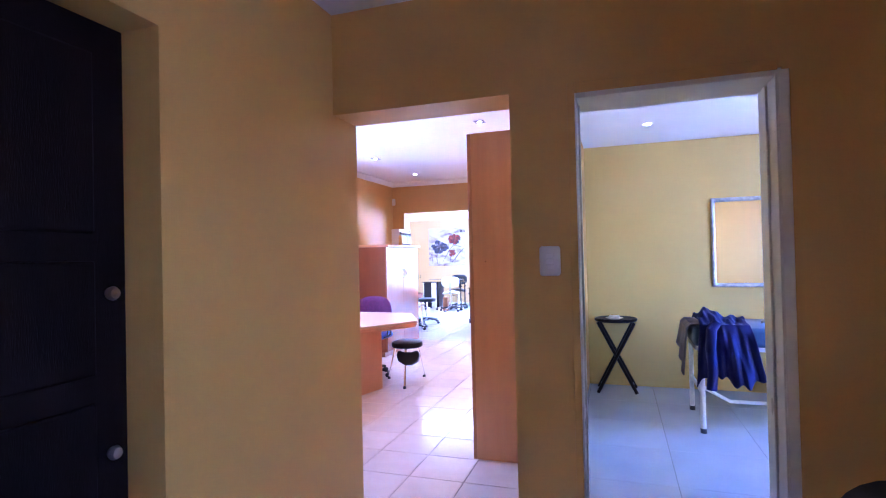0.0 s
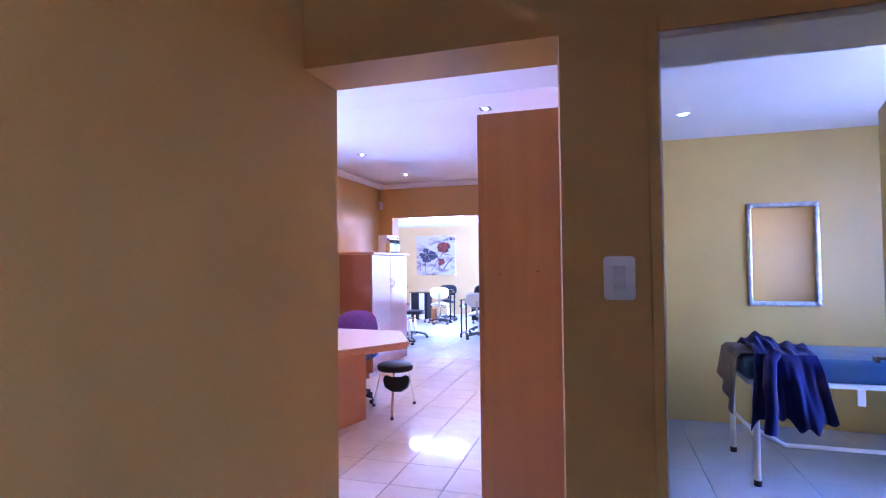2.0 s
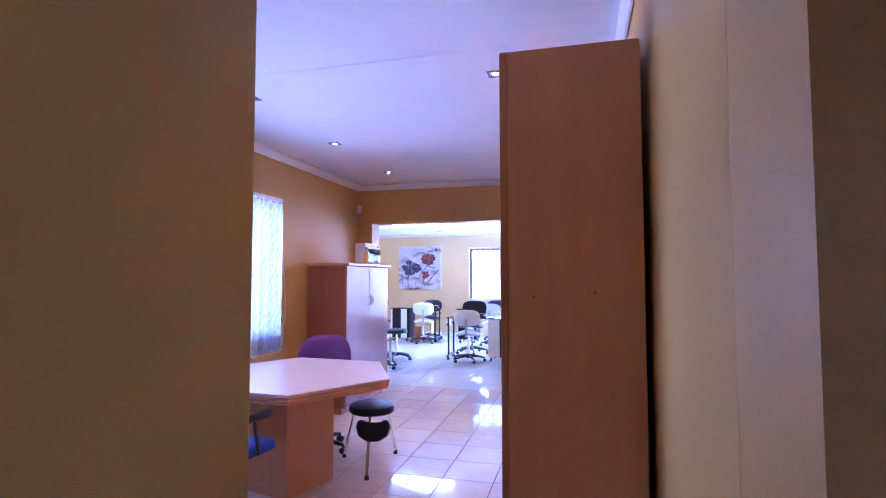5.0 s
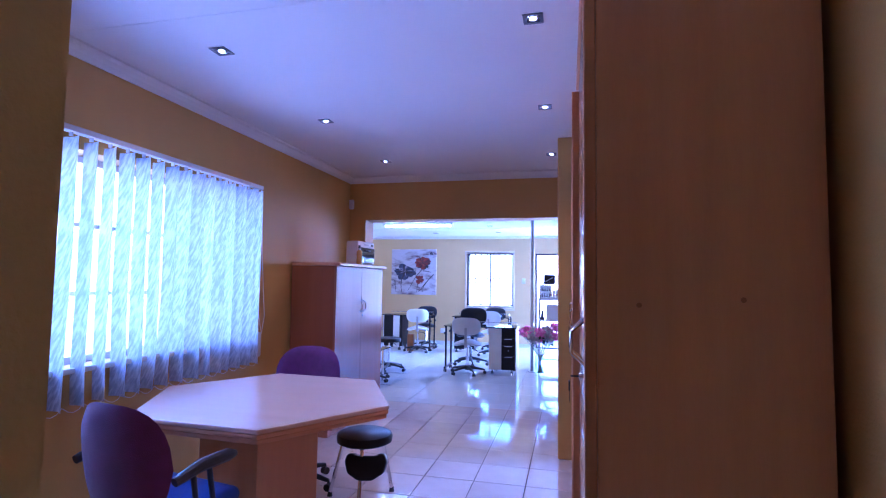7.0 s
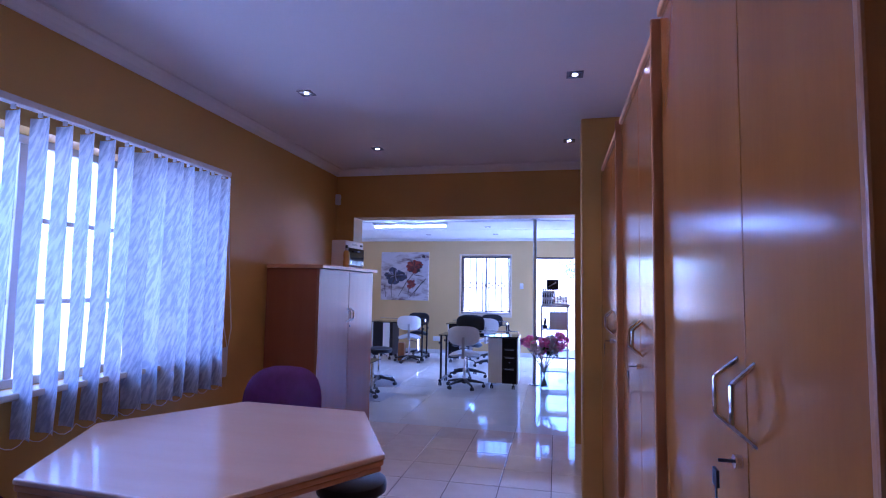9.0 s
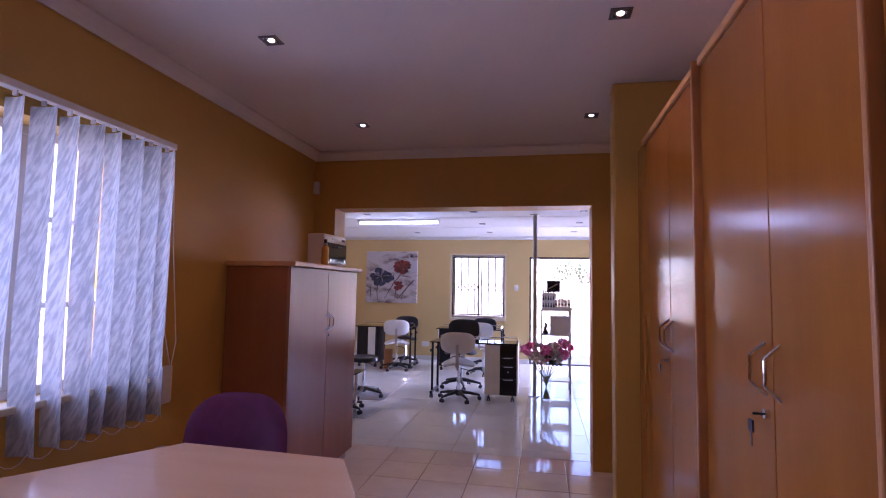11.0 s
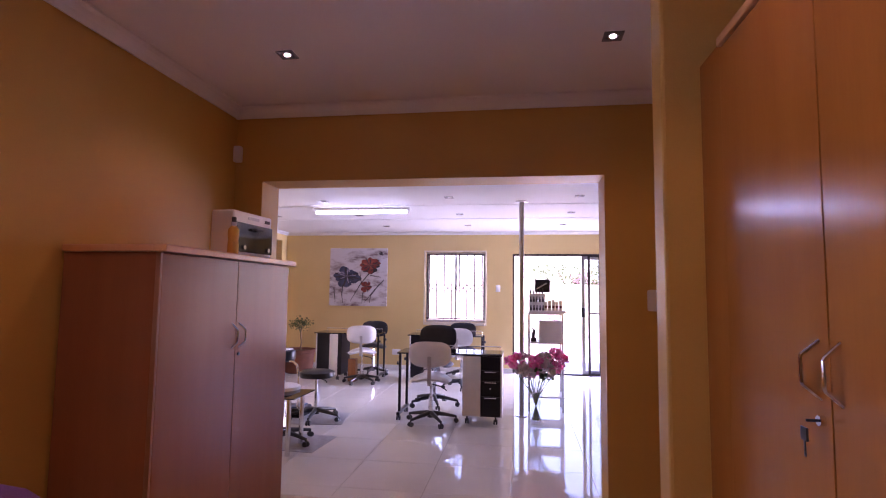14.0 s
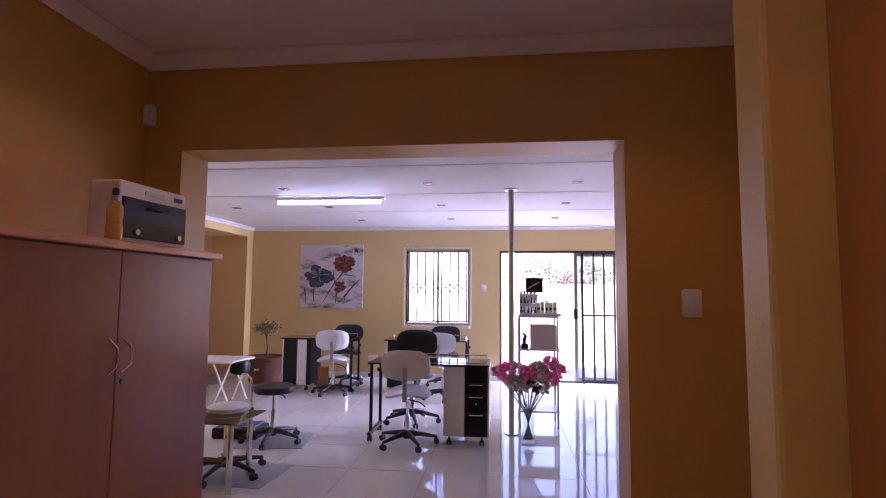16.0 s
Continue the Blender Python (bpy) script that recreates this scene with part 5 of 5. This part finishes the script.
def robe_sheet(u, v):
    """u across the bed's length, v from its middle over the near edge and down."""
    x = 2.165 + 0.325 * u + 0.14 * max(0, v - 0.4) * (1.6 * u - 0.4)
    low = 0.43 + 0.05 * math.sin(u * 6 + 0.6) + 0.02 * math.sin(u * 31) - 0.10 * max(0, 1 - u / 0.16)
    fold = 0.024 * math.sin(u * 12 + 1.0 + 1.2 * math.sin(v * 5)) + 0.013 * math.sin(u * 29 + 4 * v) + 0.006 * math.sin(u * 53 - 7 * v)
    if v < 0.45:
        k = v / 0.45
        return Vector((x, 4.48 - 0.42 * k, 0.832 + 0.095 * math.sin(k * 3.0) * (0.30 + 0.70 * math.exp(-((u - 0.25) / 0.24) ** 2)) + 0.012 * math.sin(u * 22 + k * 7) + 0.007 * math.sin(u * 41 - k * 13)))
    k = (v - 0.45) / 0.55
    return Vector((x, 4.045 - 0.015 - fold * min(1, k * 2.2) - 0.03 * math.sin(min(1, k * 4) * 1.57), 0.83 - (0.83 - low) * k))


robe = drape("robe", "crumpled navy fleece robe thrown over the bed end", M["navy"], 60, 40, robe_sheet)
bm = bmesh.new()
pipe(bm, [(2.27, 4.01, 0.84), (2.235, 3.975, 0.80), (2.225, 3.965, 0.66), (2.235, 3.962, 0.50), (2.225, 3.965, 0.36)], 0.036, 12)
part("sleeve", bm, M["navy"], robe, "empty sleeve hanging down", smooth=True)


def towel_sheet(u, v):
    y = 4.14 + 0.42 * u
    low = 0.42 + 0.22 * u
    if v < 0.35:
        k = v / 0.35
        return Vector((2.40 - 0.30 * k, y, 0.818 + 0.006 * math.sin(u * 14)))
    k = (v - 0.35) / 0.65
    return Vector((2.085 - 0.012 * math.sin(u * 16) * k - 0.03 * k, y, 0.80 - (0.80 - low) * k))


drape("towel", "grey towel hanging over the bed end", M["grey_cloth"], 24, 24, towel_sheet, 0.008)
xt = thing("folding_side_table", "black wooden cross-leg folding tray table", "side table", pose(1.56, 5.2, 0))
part("tabletop", lathe([(0, 0.70), (0.195, 0.70), (0.205, 0.71), (0.205, 0.722), (0.195, 0.73), (0.18, 0.722), (0, 0.722)], 30), M["black_board"], xt, smooth=True)
for y in (-0.12, 0.12):
    part("leg", pipes(([(-0.17, y, 0.70), (0.18, y, 0.012)], 0.017), seg=8), M["black_board"], xt)
    part("leg", pipes(([(0.17, y - 0.03, 0.70), (-0.18, y - 0.03, 0.012)], 0.017), seg=8), M["black_board"], xt)
part("stretcher", pipes(([(-0.15, -0.12, 0.06), (-0.15, 0.12, 0.06)], 0.01), ([(0.15, -0.12, 0.06), (0.15, 0.12, 0.06)], 0.01)), M["black_board"], xt)
sc = thing("saucer", "small white saucer with a white dish", "saucer", pose(1.55, 5.14, 0.7235))
part("plate", lathe([(0, 0), (0.05, 0), (0.085, 0.014), (0.083, 0.017), (0.05, 0.005), (0, 0.005)], 24), M["white"], sc, smooth=True)
part("dish", lathe([(0.02, 0.006), (0.045, 0.02), (0.05, 0.034), (0.044, 0.034), (0.0, 0.02)], 20), M["white"], sc, smooth=True)
mi = thing("wall_mirror", "rectangular wall mirror in an ornate silver frame", "mirror", pose(2.748, 5.45, 1.458))
W2, H2, RW = 0.273, 0.44, 0.04
for nm, bx in (("frame_rail", (-W2, -0.03, H2 - RW, W2, 0, H2)), ("frame_rail", (-W2, -0.03, -H2, W2, 0, -H2 + RW)), ("frame_stile", (-W2, -0.03, -H2 + RW + 0.0005, -W2 + RW, 0, H2 - RW - 0.0005)), ("frame_stile", (W2 - RW, -0.03, -H2 + RW + 0.0005, W2, 0, H2 - RW - 0.0005))):
    part(nm, boxes(bx, bevel=0.012, seg=3), M["silver"], mi)
part("glass", boxes((-W2 + 0.035, -0.012, -H2 + 0.035, W2 - 0.035, -0.004, H2 - 0.035)), M["mirror"], mi)
for x in (-1, 1):
    for z in (-1, 1):
        part("corner_ornament", lathe([(0, 0.008), (0.014, 0.006), (0.024, 0)], 12), M["silver"], mi, smooth=True).matrix_basis = Matrix.Translation((x * (W2 - 0.028), -0.03, z * (H2 - 0.028))) @ pose(0, 0, 0, 90, 0, 0)

# ---- hall: a dark chair ----
hc = thing("hall_chair", "black vinyl chair with a rounded back in the hall", "chair", pose(2.32, 1.09, 0, 0, 0, 190))
b = part("backrest", shell(0.46, 0.40, 0.05, 0.04, power=2.8), M["vinyl"], hc, smooth=True)
b.matrix_basis = Matrix.Translation((0, -0.22, 0.60)) @ pose(0, 0, 0, 8, 0, 0)
part("seat", box_round(0.23, 0.22, 0.40, 0.47, 0.03), M["vinyl"], hc, smooth=True)
for x in (-0.2, 0.2):
    for y in (-0.19, 0.19):
        part("leg", pipes(([(x, y, 0), (x, y, 0.402)], 0.012)), M["chrome"], hc)
    part("upright", pipes(([(x * 0.7, -0.20, 0.44), (x * 0.7, -0.245, 0.62)], 0.01)), M["chrome"], hc)

# ---- outdoors ----
structure("ground", boxes((-400, -400, -0.4, 400, 400, -0.16)), M["concrete"], "pale paved yard reaching the horizon", "ground")
structure("pavement", boxes((-6, YF + 0.25, -0.158, 8, 24, -0.02)), M["concrete"], "pale concrete terrace outside the sliding door", "pavement")
structure("garden_wall", boxes((-12, 24.2, -0.16, 14, 24.4, 1.7)), M["cream"], "cream plastered garden wall", "wall")
structure("side_wall", boxes((-6.4, -8, -0.16, -6.2, 13, 2.0)), M["cream"], "cream plastered boundary wall", "wall")


def shrub(label, x, y, z0, w, d, h, n, seed, bloom=False):
    """Many small leaves in loose clumps round a branching stem."""
    q = random.Random(seed)
    t = thing("shrub", label, "shrub", pose(x, y, z0))
    bm = bmesh.new()
    clumps = []
    for k in range(9):
        c = Vector((q.uniform(-w, w), q.uniform(-d, d), q.uniform(0.4, 1) * h))
        clumps.append(c)
        pipe(bm, [(0, 0, 0), (c.x * 0.3, c.y * 0.3, c.z * 0.5), c], [0.03, 0.018, 0.006], 6)
    part("stems", bm, M["bark"], t)
    for mat, num in ((M["leaf"], n), (M["petal"], n // 3 if bloom else 0)):
        if not num:
            continue
        bm = bmesh.new()
        for k in range(num):
            c = q.choice(clumps) + Vector((q.gauss(0, 0.3), q.gauss(0, 0.3), q.gauss(0, 0.22))) * (w / 1.2)
            a = Vector((q.gauss(0, 1), q.gauss(0, 1), q.gauss(0, 1))).normalized() * q.uniform(0.06, 0.12)
            s = a.orthogonal().normalized() * 0.03
            bm.faces.new([bm.verts.new(c), bm.verts.new(c + a * 0.5 + s), bm.verts.new(c + a), bm.verts.new(c + a * 0.5 - s)])
        part("foliage" if mat is M["leaf"] else "blossom", bm, mat, t)
    return t


shrub("green leafy shrub rising behind the garden wall", 2.3, 25.6, -0.16, 1.5, 0.8, 3.6, 4200, 1)
shrub("green leafy shrub rising behind the garden wall", 4.4, 26.0, -0.16, 1.4, 0.8, 3.2, 3000, 2)
shrub("pink flowering bougainvillea over the garden wall", 2.6, 24.9, -0.16, 0.7, 0.3, 2.3, 900, 3, True)
shrub("green shrub along the boundary wall", -5.4, 6.6, -0.16, 0.7, 0.8, 2.2, 1000, 4)
shrub("green shrub along the boundary wall", -5.3, 9.2, -0.16, 0.7, 1.0, 2.4, 1000, 5)

# ---- floor tiles ----
def lay_tiles(parent, mat, pitch, gap, x0, x1, y0, y1, ox, oy, top=0.0, label=""):
    """Tiles clipped to the rectangle, each an object; alike ones share a mesh."""
    cache = {}
    t = pitch - gap
    i0, i1 = math.floor((x0 - ox) / pitch), math.ceil((x1 - ox) / pitch)
    j0, j1 = math.floor((y0 - oy) / pitch), math.ceil((y1 - oy) / pitch)
    for i in range(i0, i1):
        for j in range(j0, j1):
            a, b = max(x0, ox + i * pitch + gap / 2), min(x1, ox + i * pitch + gap / 2 + t)
            c, d = max(y0, oy + j * pitch + gap / 2), min(y1, oy + j * pitch + gap / 2 + t)
            if b - a < 0.01 or d - c < 0.01:
                continue
            key = (round(b - a, 4), round(d - c, 4))
            if key not in cache:
                w, h = key[0] / 2, key[1] / 2
                e = 0.002
                v = [(-w, -h, -0.010), (w, -h, -0.010), (w, h, -0.010), (-w, h, -0.010), (-w, -h, -e * 0.6), (w, -h, -e * 0.6), (w, h, -e * 0.6), (-w, h, -e * 0.6), (-w + e, -h + e, 0), (w - e, -h + e, 0), (w - e, h - e, 0), (-w + e, h - e, 0)]
                f = [(8, 9, 10, 11)] + [(k, (k + 1) % 4, 4 + (k + 1) % 4, 4 + k) for k in range(4)] + [(4 + k, 4 + (k + 1) % 4, 8 + (k + 1) % 4, 8 + k) for k in range(4)]
                me = bpy.data.meshes.new("tile")
                me.from_pydata(v, [], f)
                me.materials.append(mat)
                cache[key] = me
            ob = new("tile", cache[key])
            ob.parent = parent
            ob.matrix_basis = pose((a + b) / 2, (c + d) / 2, top)


fl = bpy.data.objects["floor"]
lay_tiles(fl, M["tile"], 0.361, 0.005, XL, 1.13, Y1 + 0.0, Y2B, -0.06, 7.83)
lay_tiles(fl, M["blue_tile"], 0.60, 0.002, 1.28, 4.2, Y1B, 5.45, 1.9, 5.45)
lay_tiles(fl, M["tile"], 0.361, 0.005, XH, 3.4, 0.6, Y1, -0.06, 7.83)
lay_tiles(bpy.data.objects["floor_salon"], M["porcelain"], 0.60, 0.003, XS0, XS1, Y2B + 0.004, YF + 0.2, -0.06, 8.03)
